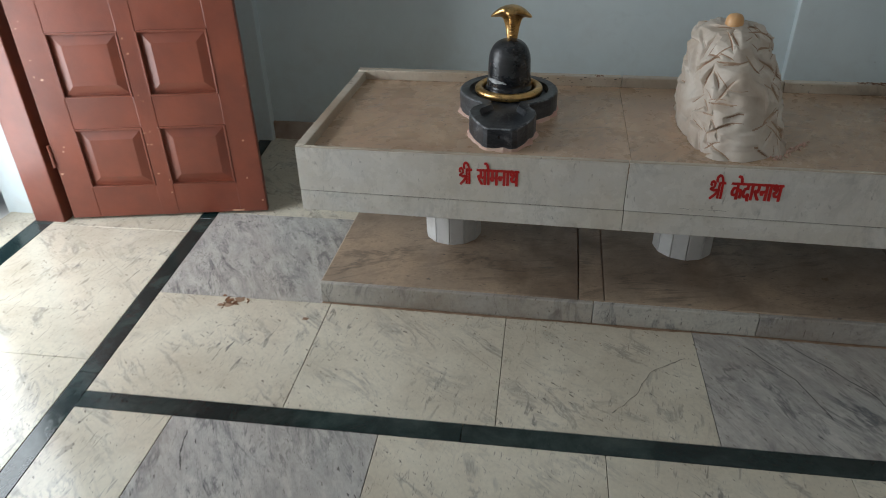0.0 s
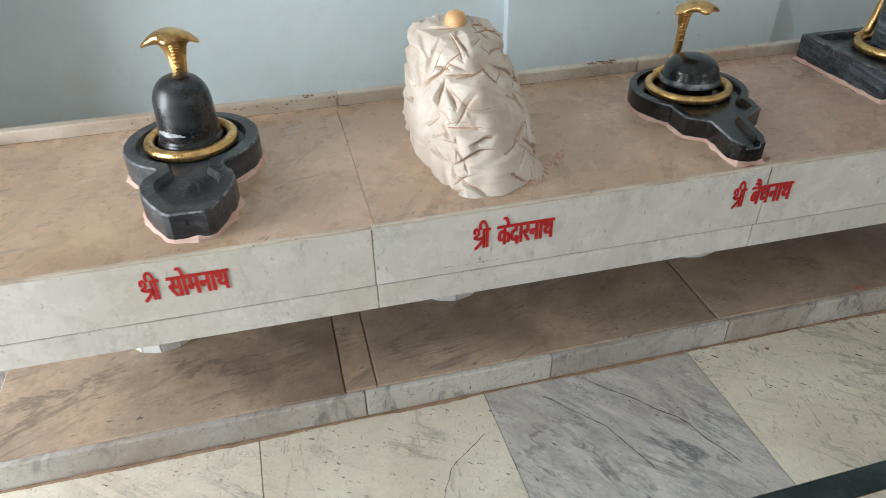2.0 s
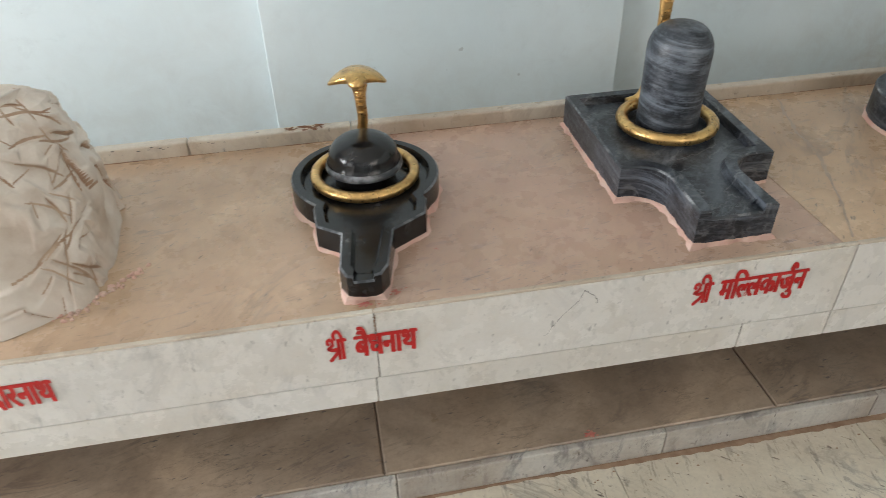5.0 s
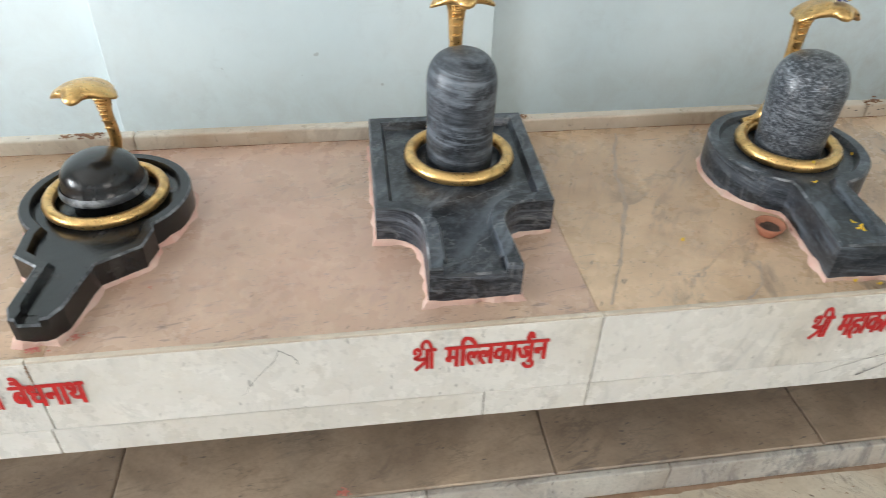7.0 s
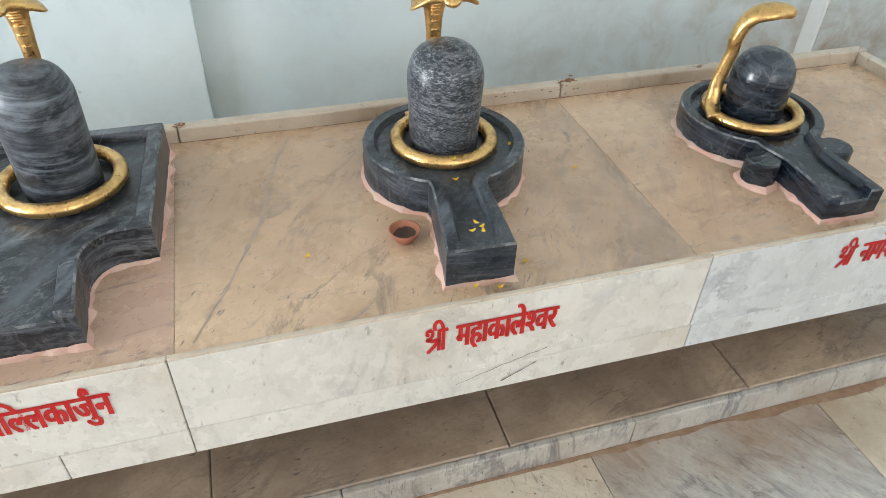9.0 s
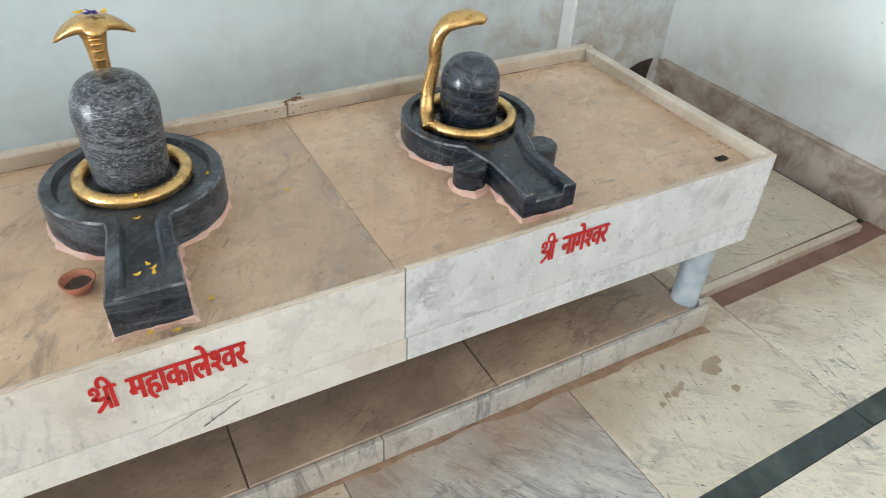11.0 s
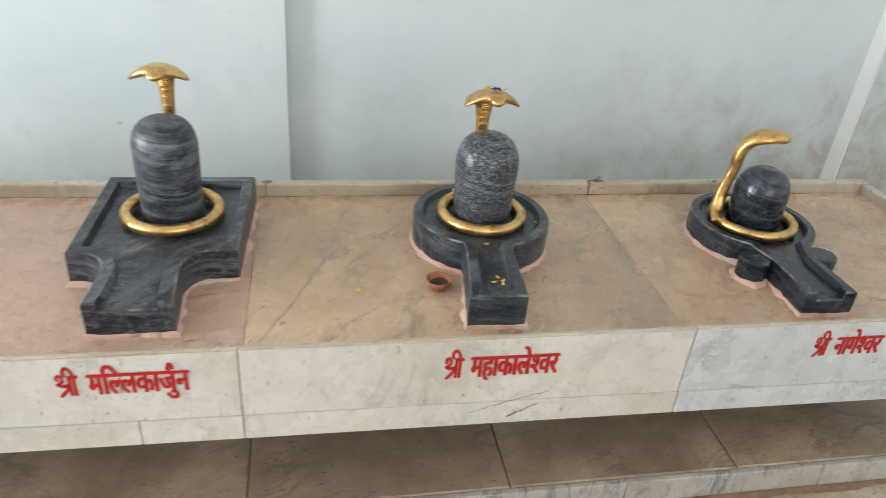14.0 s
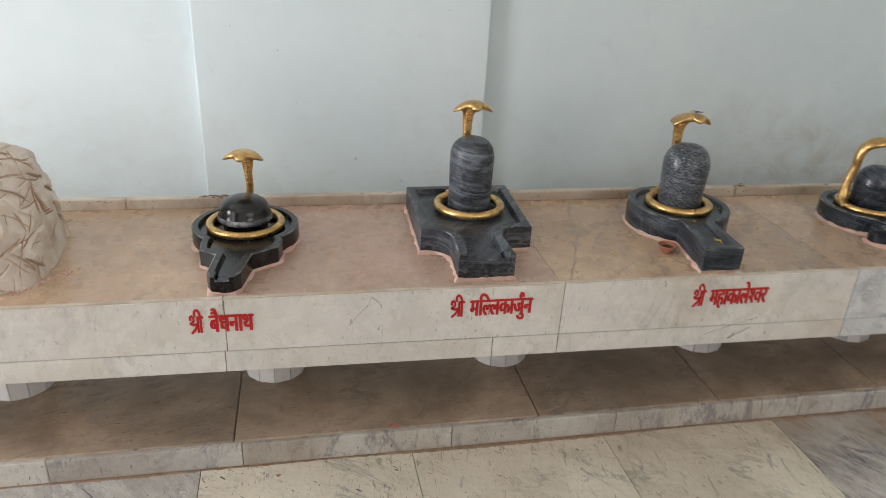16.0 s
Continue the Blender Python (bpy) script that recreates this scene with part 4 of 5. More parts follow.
def lingam(label, outline, high, rim, deep, base_mat, profile, centre, pillar_mat, seed, extra=None):
    root = thing("stone_lingam", label, "carved stone", "carved stones along the platform")
    base = part("carved_base", carved_base(outline, BED, high, rim, deep), (base_mat, WORN_EDGE), root)
    part("mortar_bead", mortar_skirt(outline, BED, seed), MORTAR, root, "ragged pink mortar round the foot")
    bm = bmesh.new()
    add_lathe(bm, profile, 56, centre, True, False, 0.012)
    ob = part("pillar", bm, pillar_mat, root, smooth=True)
    return root


# first stone: a black disc with a bowl-shaped spout
sp = [(x, y, 0) for x, y in ((-0.448, 0.335), (-0.474, 0.300), (-0.481, 0.262), (-0.474, 0.225), (-0.452, 0.175), (-0.418, 0.118), (-0.403, 0.108), (-0.323, 0.105), (-0.308, 0.113), (-0.278, 0.170), (-0.260, 0.220), (-0.254, 0.258), (-0.261, 0.295), (-0.283, 0.330))]
c1 = (-0.366, 0.503)
lingam("black polished stone lingam on a round base with a bowl spout", round_outline(*c1, 0.177, sp), 0.075, 0.034, 0.018, BLACK_BASE,
       [(0.086, BED + 0.05), (0.086, BED + 0.078), (0.081, BED + 0.088)] + dome(0.078, 0.075, BED + 0.09, 0.840, 0.758, 0.35), c1, BLACK_STONE, 1.0)
cobra(*c1, BED + 0.075, 0.108, 0.015, 0.939, spread=1.12, fan=1.5)
bm = bmesh.new()
add_lathe(bm, [(0.006, 0.0), (0.006, 0.002)], 12, (0, 0), True, True)
bmesh.ops.transform(bm, matrix=pose(-0.364, 0.1085, BED + 0.047, 90, 0, 0), verts=bm.verts)
part("spout_hole", bm, HOLE, bpy.data.objects["stone_lingam"])

# a dried smear of lime on the pillar
bm = bmesh.new()
smear = []
for k in range(25):
    a = radians(205 + 62 * k / 24)
    mid = BED + 0.121 - 0.006 * k / 24
    tall = 0.011 * math.sin(math.pi * (0.06 + 0.88 * k / 24)) * (0.75 + 0.6 * noise.noise((k * 0.6, 2.0, 0)))
    smear.append([bm.verts.new((c1[0] + 0.0785 * math.cos(a), c1[1] + 0.0785 * math.sin(a), mid + f * tall)) for f in (-1, -0.3, 0.4, 1)])
for low, top in zip(smear, smear[1:]):
    for k in range(3):
        bm.faces.new((low[k], top[k], top[k + 1], low[k + 1]))
part("lime_smear", bm, LIME, bpy.data.objects["stone_lingam"], "dried white lime smear", smooth=True)

# third stone: jet-black with a low cap
sp = [(0.980, 0.340, 0), (0.983, 0.268, 0), (1.034, 0.228, 0), (1.022, 0.112, 0), (1.034, 0.080, 0), (1.046, 0.076, 0), (1.047, 0.076, 0.014), (1.087, 0.074, 0.014), (1.088, 0.074, 0), (1.102, 0.076, 0), (1.120, 0.104, 0), (1.146, 0.222, 0), (1.224, 0.272, 0), (1.236, 0.330, 0)]
c3 = (1.111, 0.478)
lingam("jet-black stone lingam with a low cap on a round base", round_outline(*c3, 0.177, sp), 0.062, 0.022, 0.016, JET_STONE,
       [(0.072, BED + 0.04), (0.074, BED + 0.068), (0.088, BED + 0.080), (0.090, BED + 0.090), (0.086, BED + 0.098)] + dome(0.083, 0.082, BED + 0.098, 0.747, 0.698, 0.25)[3:], c3, JET_STONE, 3.0)
bm = bmesh.new()
add_lathe(bm, [(0.0860, BED + 0.0785), (0.0895, BED + 0.0800), (0.0915, BED + 0.0830), (0.0915, BED + 0.0900), (0.0875, BED + 0.0985)], 56, c3, False)
part("worn_lip", bm, WORN_EDGE, bpy.data.objects["stone_lingam.001"], "pale worn lip under the cap", smooth=True)
cobra(*c3, BED + 0.062, 0.118, 0.0135, 0.888, back=84)

# fourth stone: a square base with concave shoulders
sq = [(1.700, 0.728, 0), (1.691, 0.312, 0)]
for k in range(9):
    a = math.pi / 2 * (1 - k / 8)
    sq.append((1.723 + 0.062 * math.cos(a), 0.236 + 0.074 * math.sin(a), 0))
sq += [(1.778, 0.100, 0), (1.806, 0.100, 0), (1.807, 0.100, 0.019), (1.930, 0.100, 0.019), (1.931, 0.100, 0), (1.962, 0.100, 0)]
for k in range(9):
    a = math.pi / 2 + math.pi / 2 * (1 - k / 8)
    sq.append((2.020 + 0.064 * math.cos(a), 0.236 + 0.074 * math.sin(a), 0))
sq += [(2.080, 0.312, 0), (2.098, 0.728, 0)]


c4 = (1.902, 0.520)
root4 = thing("stone_lingam", "grey banded stone lingam on a square shouldered base", "carved stone", "carved stones along the platform")
part("carved_base", carved_base(sq, BED, 0.09, 0.030, 0.019), (BANDED_BASE, WORN_EDGE), root4)
part("mortar_bead", mortar_skirt(sq, BED, 4.0), MORTAR, root4, "ragged pink mortar round the foot")
bm = bmesh.new()
add_lathe(bm, dome(0.076, 0.079, BED + 0.07, 0.934, 0.862, 0.36), 56, c4, True, False, 0.012)
part("pillar", bm, BANDED_STONE, root4, smooth=True)
cobra(*c4, BED + 0.092, 0.115, 0.0155, 1.046, spread=1.08, fan=1.1)

# fifth stone: flecked pillar on a deep drum
sp = [(2.643, 0.300, 0), (2.609, 0.080, 0), (2.748, 0.074, 0), (2.764, 0.290, 0)]
c5 = (2.726, 0.490)
lingam("flecked blue-grey stone lingam on a deep round base", round_outline(*c5, 0.190, sp), 0.092, 0.026, 0.015, SLATE_BASE,
       dome(0.077, 0.086, BED + 0.07, 0.912, 0.828, 0.35), c5, FLECKED_STONE, 5.0)
cobra(*c5, BED + 0.092, 0.111, 0.0158, 1.014, reach=0.006, label="gold-painted metal cobra with petals on its hood", spread=1.2, fan=1.25)

# sixth stone: blue-black, with two rounded knobs beside the spout
sp = [(3.470, 0.300, 0), (3.488, 0.228, 0), (3.484, 0.072, 0), (3.512, 0.069, 0), (3.513, 0.069, 0.022), (3.590, 0.068, 0.022), (3.591, 0.068, 0), (3.624, 0.068, 0), (3.624, 0.235, 0), (3.648, 0.300, 0)]
c6 = (3.566, 0.470)
lingam("polished blue-black stone lingam on a knobbed round base", round_outline(*c6, 0.180, sp), 0.072, 0.024, 0.017, BLUE_STONE,
       dome(0.074, 0.078, BED + 0.05, 0.821, 0.745, 0.35)[:-2] + [(0.030, 0.8175), (0.027, 0.8205), (0.002, 0.8205)], c6, BLUE_STONE, 6.0)
for x, y in ((3.449, 0.256), (3.660, 0.262)):
    bm = bmesh.new()
    add_lathe(bm, [(0.041, BED), (0.041, BED + 0.062), (0.038, BED + 0.066), (0.002, BED + 0.066)], 28, (x, y), True)
    part("knob", bm, BLUE_STONE, bpy.data.objects["stone_lingam.004"] if "stone_lingam.004" in bpy.data.objects else None)
    bm = bmesh.new()
    add_lathe(bm, [(0.052, BED + 0.0005), (0.046, BED + 0.009), (0.039, BED + 0.013)], 28, (x, y), False, False, 0.25)
    part("mortar_bead", bm, MORTAR, bpy.data.objects["stone_lingam.004"])
cobra(*c6, BED + 0.072, 0.116, 0.0142, 0.919, back=163, reach=0.024, spread=0.34, fan=1.1, lean=0.020, stout=1.3)


# ---------------------------------------------------------------- the whitewashed rock
def chisel_cuts(rng):
    """Straight cuts all round the hump: place, run, face, half length, depth and reach of the sloping side."""
    cuts = []
    for k in range(210):
        turn = 2 * math.pi * ((k * 0.618) % 1.0)
        z = 0.600 + 0.325 * ((k * 0.755) % 1.0) + rng.uniform(-0.01, 0.01)
        face = Vector((math.cos(turn), math.sin(turn), 0.35)).normalized()
        level = face.cross(Vector((0, 0, 1))).normalized()
        slope = radians(rng.choice((-68, -48, -30, -8, 6, 28, 40, 55, 82)) + rng.uniform(-8, 8))
        run = (level * math.cos(slope) + level.cross(face) * math.sin(slope)).normalized()
        cuts.append((turn, z, run, face, rng.uniform(0.045, 0.110), rng.uniform(0.010, 0.0220), rng.uniform(0.028, 0.075) * rng.choice((-1, 1))))
    return cuts


def creased_rock():
    """A hump of rock, boxy at the foot and domed above, whitewashed over straight crossing chisel cuts."""
    levels = [(0.588, 0.232, 0.540, 0.105, 0.66), (0.66, 0.226, 0.532, 0.14, 0.66), (0.74, 0.228, 0.525, 0.20, 0.655), (0.82, 0.232, 0.502, 0.27, 0.65), (0.875, 0.244, 0.490, 0.32, 0.64), (0.902, 0.268, 0.468, 0.35, 0.62), (0.918, 0.310, 0.430, 0.39, 0.58)]
    zs = [l[0] for l in levels]

    def hull(a, z):
        f = (z - 0.588) / 0.33
        x0, x1, y0, y1 = (np.interp(z, zs, [l[k] for l in levels]) for k in (1, 2, 3, 4))
        c, s = math.cos(a), math.sin(a)
        e = 0.30 + 0.40 * min(1.0, max(0.0, f)) ** 1.3
        u, v = math.copysign(abs(c) ** e, c), math.copysign(abs(s) ** e, s)
        y = (y0 + y1) / 2 + v * (y1 - y0) / 2
        if s < 0:
            y += max(0.0, u) * 0.07 * -v
        slant = 0.042 * max(0.0, -u) * max(0.0, -v) - 0.025 * max(0.0, u) * max(0.0, v)
        return Vector(((x0 + x1) / 2 + u * (x1 - x0) / 2 + slant, y - max(0.0, v) * 0.03, z))

    rows, cols = 220, 560
    pts = np.zeros((rows + 1, cols, 3))
    for i in range(rows + 1):
        z = 0.588 + 0.328 * (1 - (1 - i / rows) ** 1.6)
        for k in range(cols):
            pts[i, k] = hull(2 * math.pi * k / cols, z)
    dent = np.zeros((rows + 1, cols))
    floor_of = np.zeros((rows + 1, cols))
    for turn, z, run, face, half_long, deep, reach in chisel_cuts(random.Random(21)):
        rel = pts - np.array(hull(turn, z))
        u, w = rel @ np.array(run), rel @ np.array(face)
        v = rel @ np.array(face.cross(run)) + 0.0025 * np.sin(u * 60 + turn * 5)
        taper = np.clip(1.35 * (1 - np.abs(u) / half_long), 0, 1) * np.clip(1.6 - np.abs(w) / 0.03, 0, 1)
        ahead = v * math.copysign(1, reach)
        shape = np.where(ahead > 0, np.clip(1 - ahead / abs(reach), 0, 1), np.exp(-(ahead / 0.0048) ** 2))
        dent = np.maximum(dent, deep * taper * shape) + 0.12 * np.minimum(dent, deep * taper * shape)
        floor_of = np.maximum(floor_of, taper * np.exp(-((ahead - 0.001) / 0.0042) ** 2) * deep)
    bm = bmesh.new()
    grid = []
    for i in range(rows + 1):
        ring = []
        for k in range(cols):
            a = 2 * math.pi * k / cols
            p = Vector(pts[i, k])
            n = Vector((math.cos(a), math.sin(a), 0.25)).normalized()
            lump = noise.noise(p * 7) * 0.009 + noise.noise(p * 22) * 0.0025 + noise.noise(p * 70) * 0.0006
            ring.append(bm.verts.new(p + n * (lump + 0.009 - min(0.025, float(dent[i, k])))))
        grid.append(ring)
    for i, (low, top) in enumerate(zip(grid, grid[1:])):
        for k in range(cols):
            j = (k + 1) % cols
            f = bm.faces.new((low[k], low[j], top[j], top[k]))
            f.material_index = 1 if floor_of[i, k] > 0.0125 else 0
    bm.faces.new(grid[-1])
    return bm


rock = thing("whitewashed_rock", "whitewashed hump of rock with crossing creases", "carved stone")
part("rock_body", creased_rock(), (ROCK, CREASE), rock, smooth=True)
bm = bmesh.new()
add_lathe(bm, [(0.026, 0.905), (0.029, 0.920), (0.027, 0.936), (0.020, 0.946), (0.008, 0.950)], 24, (0.362, 0.460), True)
part("knob", bm, BUD, rock, "ochre-painted stone knob", smooth=True)
bm = bmesh.new()
rng = random.Random(11)
for _ in range(70):
    a = rng.uniform(-0.2, 1.0)
    x, y = 0.49 + 0.12 * a + rng.uniform(-0.012, 0.012), 0.142 + 0.14 * max(0, a) + rng.uniform(-0.012, 0.012)
    bmesh.ops.create_icosphere(bm, subdivisions=1, radius=rng.uniform(0.002, 0.006), matrix=pose(x, y, BED + 0.001, rng.uniform(0, 90), 0, rng.uniform(0, 90)))
part("mortar_bead", bm, MORTAR, rock, "crumbled mortar at the foot")


# ---------------------------------------------------------------- small things on the platform
bm = bmesh.new()
add_lathe(bm, [(0.017, BED), (0.021, BED + 0.007), (0.030, BED + 0.019), (0.034, BED + 0.029), (0.0305, BED + 0.0295), (0.026, BED + 0.018), (0.007, BED + 0.009)], 32, (2.570, 0.250), True, True, 0.03)
lamp = part("clay_lamp", bm, CLAY, None, smooth=True)
tagged(lamp, "small terracotta oil lamp bowl on the marble bed", "oil lamp")
bm = bmesh.new()
add_lathe(bm, [(0.0252, BED + 0.0178), (0.014, BED + 0.0138), (0.002, BED + 0.0125)], 20, (2.569, 0.251), True, False, 0.1)
part("soot_bed", bm, SOOT, lamp, "burnt black hollow with a wick")


def petal(x, y, z, turn, size=0.008, mat=PETAL, tilt=0):
    bm = bmesh.new()
    rows = []
    for k in range(6):
        f = k / 5
        w = size * 0.5 * math.sin(math.pi * (0.12 + 0.8 * f))
        zc = 0.0015 + 0.0035 * (f - 0.5) ** 2 * 4
        rows.append([bm.verts.new(((f - 0.5) * size * 1.9, s * w, zc + abs(s) * 0.001)) for s in (-1, 0, 1)])
    for a, b in zip(rows, rows[1:]):
        for i in range(2):
            bm.faces.new((a[i], a[i + 1], b[i + 1], b[i]))
    ob = part("petal", bm, mat, None, smooth=True)
    ob.matrix_world = pose(x, y, z, tilt, 0, turn)
    return tagged(ob, "loose yellow marigold petal on the stone" if mat is PETAL else "loose violet petal on the gilt hood", "petal", "scattered petals")


for x, y, z, turn in ((2.705, 0.155, 0.078, 30), (2.703, 0.140, 0.078, 80), (2.675, 0.128, 0.093, 10), (2.713, 0.365, 0.108, 60), (2.705, 0.330, 0.078, 5), (2.848, 0.380, 0.0785, 20), (2.873, 0.44, 0.0785, 70), (2.803, 0.33, 0.078, 0), (2.789, 0.115, 0.001, 40), (2.713, 0.055, 0.001, 10), (2.668, 0.070, 0.001, 35), (2.365, 0.245, 0.001, 50), (3.043, 0.42, 0.001, 15), (2.698, 0.17, 0.078, 120)):
    petal(x, y, BED + z, turn)
for x, y, z, turn, mat in ((2.722, 0.492, 0.4415, 20, VIOLET), (2.734, 0.486, 0.4415, 80, VIOLET), (2.728, 0.498, 0.4425, 140, VIOLET), (2.708, 0.506, 0.4410, 10, PETAL), (2.750, 0.496, 0.4400, 60, PETAL)):
    petal(x, y, BED + z, turn, 0.011, mat, 12)

# ---------------------------------------------------------------- veins, cracks and splashes
def streak(points, width, face, mat, parent, name, seed):
    """A thin ragged line in a stone face; face turns (u, v) into a place and the face's normal side."""
    bm = bmesh.new()
    rows = []
    steps = 14
    for k in range(len(points) - 1):
        a, b = Vector(points[k]), Vector(points[k + 1])
        d = (b - a).normalized()
        n = Vector((-d.y, d.x))
        for i in range(steps + (k == len(points) - 2)):
            f = i / steps
            p = a.lerp(b, f) + n * 0.006 * noise.noise((k + f * 3.1, seed, 0))
            w = width * (0.25 + 0.9 * abs(noise.noise((k * 2 + f * 5.0, seed + 4, 1))))
            rows.append((bm.verts.new(face(*(p + n * w))), bm.verts.new(face(*(p - n * w)))))
    for (a, b), (c, d) in zip(rows, rows[1:]):
        bm.faces.new((a, b, d, c))
    return part(name, bm, mat, parent)


def on_bed(u, v):
    return (u, v, BED + 0.0005)


def on_front(u, v):
    return (u, -0.0006, v)


def on_floor(u, v):
    return (u, v, 0.0006)


streak([(2.386, 0.75), (2.315, 0.55), (2.295, 0.42), (2.207, 0.20), (2.137, 0.06)], 0.008, on_bed, VEIN, platform, "vein", 1.0)
streak([(3.134, 0.66), (2.986, 0.62), (2.937, 0.50)], 0.003, on_bed, VEIN, platform, "vein", 3.0)
streak([(2.414, 0.035), (2.473, 0.09), (2.503, 0.16)], 0.007, on_bed, VEIN, platform, "vein", 5.0)
for k in range(9):
    streak([(X0 + 0.04 + k * 0.575, 0.7788), (X0 + 0.3 + k * 0.575, 0.7785), (X0 + 0.6 + k * 0.575, 0.7788)], 0.0048, on_bed, CRUMB, platform, "grime_line", 30.0 + k)
    streak([(X0 + 0.04 + k * 0.575, 0.0135), (X0 + 0.3 + k * 0.575, 0.0132), (X0 + 0.6 + k * 0.575, 0.0135)], 0.0022, on_bed, CRUMB, platform, "grime_line", 60.0 + k)
streak([(3.554, 0.66), (3.805, 0.60), (4.155, 0.52)], 0.0025, on_bed, VEIN, platform, "vein", 6.0)
streak([(1.496, 0.600), (1.487, 0.575), (1.451, 0.535), (1.419, 0.490)], 0.0012, on_front, CRACK, platform, "crack", 7.0)
streak([(1.496, 0.600), (1.520, 0.578), (1.530, 0.560)], 0.0018, on_front, CRACK, platform, "crack", 8.0)
streak([(2.611, 0.395), (2.730, 0.43), (2.809, 0.452)], 0.0018, on_front, CRACK, platform, "crack", 9.0)
streak([(2.710, 0.375), (2.789, 0.415)], 0.003, on_front, CRACK, platform, "crack", 10.0)
FL = bpy.data.objects["floor"]
streak([(0.27, -0.14), (0.16, -0.22), (0.10, -0.34), (0.03, -0.42)], 0.0022, on_floor, CRACK, FL, "crack", 11.0)
streak([(-1.19, -0.66), (-1.17, -0.74), (-1.14, -0.80)], 0.004, on_floor, CRACK, FL, "crack", 12.0)
streak([(0.47, -0.05), (0.60, -0.20), (0.66, -0.36)], 0.004, on_floor, CRACK, FL, "crack", 13.0)
streak([(0.62, -0.03), (0.80, -0.22), (0.88, -0.40)], 0.005, on_floor, CRACK, FL, "crack", 14.0)


streak([(0.0365, 0.613), (0.036, 0.588), (0.037, 0.56)], 0.0032, on_front, DIRT, platform, "rust_stain", 21.0)
bm = bmesh.new()
for k in range(60):
    rng = random.Random(k + 40)
    x, z, r = rng.choice((-0.30, -0.12, 0.62, 3.08)) + rng.gauss(0, 0.09), 0.615 + rng.gauss(0, 0.006), rng.uniform(0.0005, 0.0018)
    bm.faces.new([bm.verts.new((x + r * 3.5 * math.cos(a), 0.7784, min(0.626, z + r * math.sin(a)))) for a in (0.2, 1.2, 2.2, 3.4, 4.4, 5.4)])
tagged(part("chipped_specks", bm, CRACK, platform), "dark chips along the back rim", kind="stuff")


def splash(x, y, r, seed, mat=WATER_MARK):
    bm = bmesh.new()
    ring = []
    for k in range(48):
        a = 2 * math.pi * k / 48
        q = r * (1 + 0.12 * noise.noise((math.cos(a) * 5 + seed, math.sin(a) * 5, 3.0)) + 0.5 * noise.noise((math.cos(a) * 1.4 + seed, math.sin(a) * 1.4, seed)))
        ring.append(bm.verts.new((x + q * math.cos(a), y + q * 0.8 * math.sin(a), 0.0004 + 0.00006 * (seed % 7))))
    bm.faces.new(ring)
    return part("splash_mark", bm, mat, FL)


for k, (x, y, r) in enumerate(((4.10, -0.135, 0.032), (4.13, -0.115, 0.02), (3.905, -0.155, 0.012), (3.93, -0.16, 0.014), (3.955, -0.15, 0.013), (3.975, -0.14, 0.009), (3.87, -0.175, 0.011), (4.105, -0.225, 0.016), (1.2, -0.05, 0.008), (-1.30, -0.02, 0.02), (-1.36, -0.06, 0.012), (-1.02, -0.10, 0.010), (-1.33, -0.055, 0.016))):
    splash(x, y, r, k * 1.7, WATER_MARK if k < 8 else DIRT)
KUMKUM = plain("red_powder", (0.50, 0.10, 0.09), (0.56, 0.26, 0.20), 60, 0.9)


def smudge(x, y, z, r, seed, mat, name):
    """A little powder or dirt with a ragged outline, broken into crumbs."""
    rng = random.Random(seed)
    bm = bmesh.new()
    for _ in range(26):
        a, d = rng.uniform(0, 6.3), r * abs(rng.gauss(0, 0.6))
        q = rng.uniform(0.1, 0.26) * r
        px, py = x + d * math.cos(a), y + 0.6 * d * math.sin(a)
        bm.faces.new([bm.verts.new((px + q * (0.7 + 0.5 * rng.random()) * math.cos(k * 0.9), py + q * 0.7 * math.sin(k * 0.9), z + rng.uniform(0.0004, 0.0010))) for k in range(7)])
    return part(name, bm, mat, platform)


smudge(1.128, 0.088, BED, 0.016, 3, KUMKUM, "red_powder")
smudge(1.060, 0.066, BED, 0.020, 4, KUMKUM, "red_powder")
smudge(1.58, 0.040, 0.086, 0.020, 6, KUMKUM, "red_powder")
smudge(1.235, 0.215, BED, 0.006, 7, KUMKUM, "red_powder")
for k, (x, y, r) in enumerate(((0.975, 0.795, 0.035), (0.935, 0.792, 0.020), (1.01, 0.797, 0.022), (2.13, 0.795, 0.02), (3.19, 0.797, 0.03), (3.62, 0.79, 0.016), (-0.03, 0.79, 0.02))):
    smudge(x, y, TOP + 0.0085, r, 20 + k, CRUMB, "dirt_smudge")
streak([(1.0765, 0.613), (1.075, 0.592), (1.077, 0.572)], 0.004, on_front, DIRT, platform, "rust_stain", 22.0)
for k, (a, b) in enumerate(((0.200, 0.232), (0.258, 0.272), (0.285, 0.345))):
    streak([(a, 0.471), (b, 0.473)], 0.0011, on_front, CRACK, platform, "pencil_line", 50.0 + k)
# the brown line of grime along the foot of the platform
bm = bmesh.new()
rows = []
for k in range(521):
    x = -0.99 + k * 0.01
    w = 0.006 + 0.010 * max(0.0, noise.noise((x * 3.0, 0.5, 0)) + 0.25) + 0.008 * abs(noise.noise((x * 22, 2.0, 0))) + (0.02 * max(0.0, min(1.0, x - 2.6)) * (0.6 + noise.noise((x * 7, 0, 0))))
    rows.append((bm.verts.new((x, 0.009, 0.0007)), bm.verts.new((x, 0.008 - w, 0.0007))))
for (a, b), (c, d) in zip(rows, rows[1:]):
    bm.faces.new((a, b, d, c))
part("grime_line", bm, DIRT, FL, "brown line of grime along the plinth")
bm = bmesh.new()
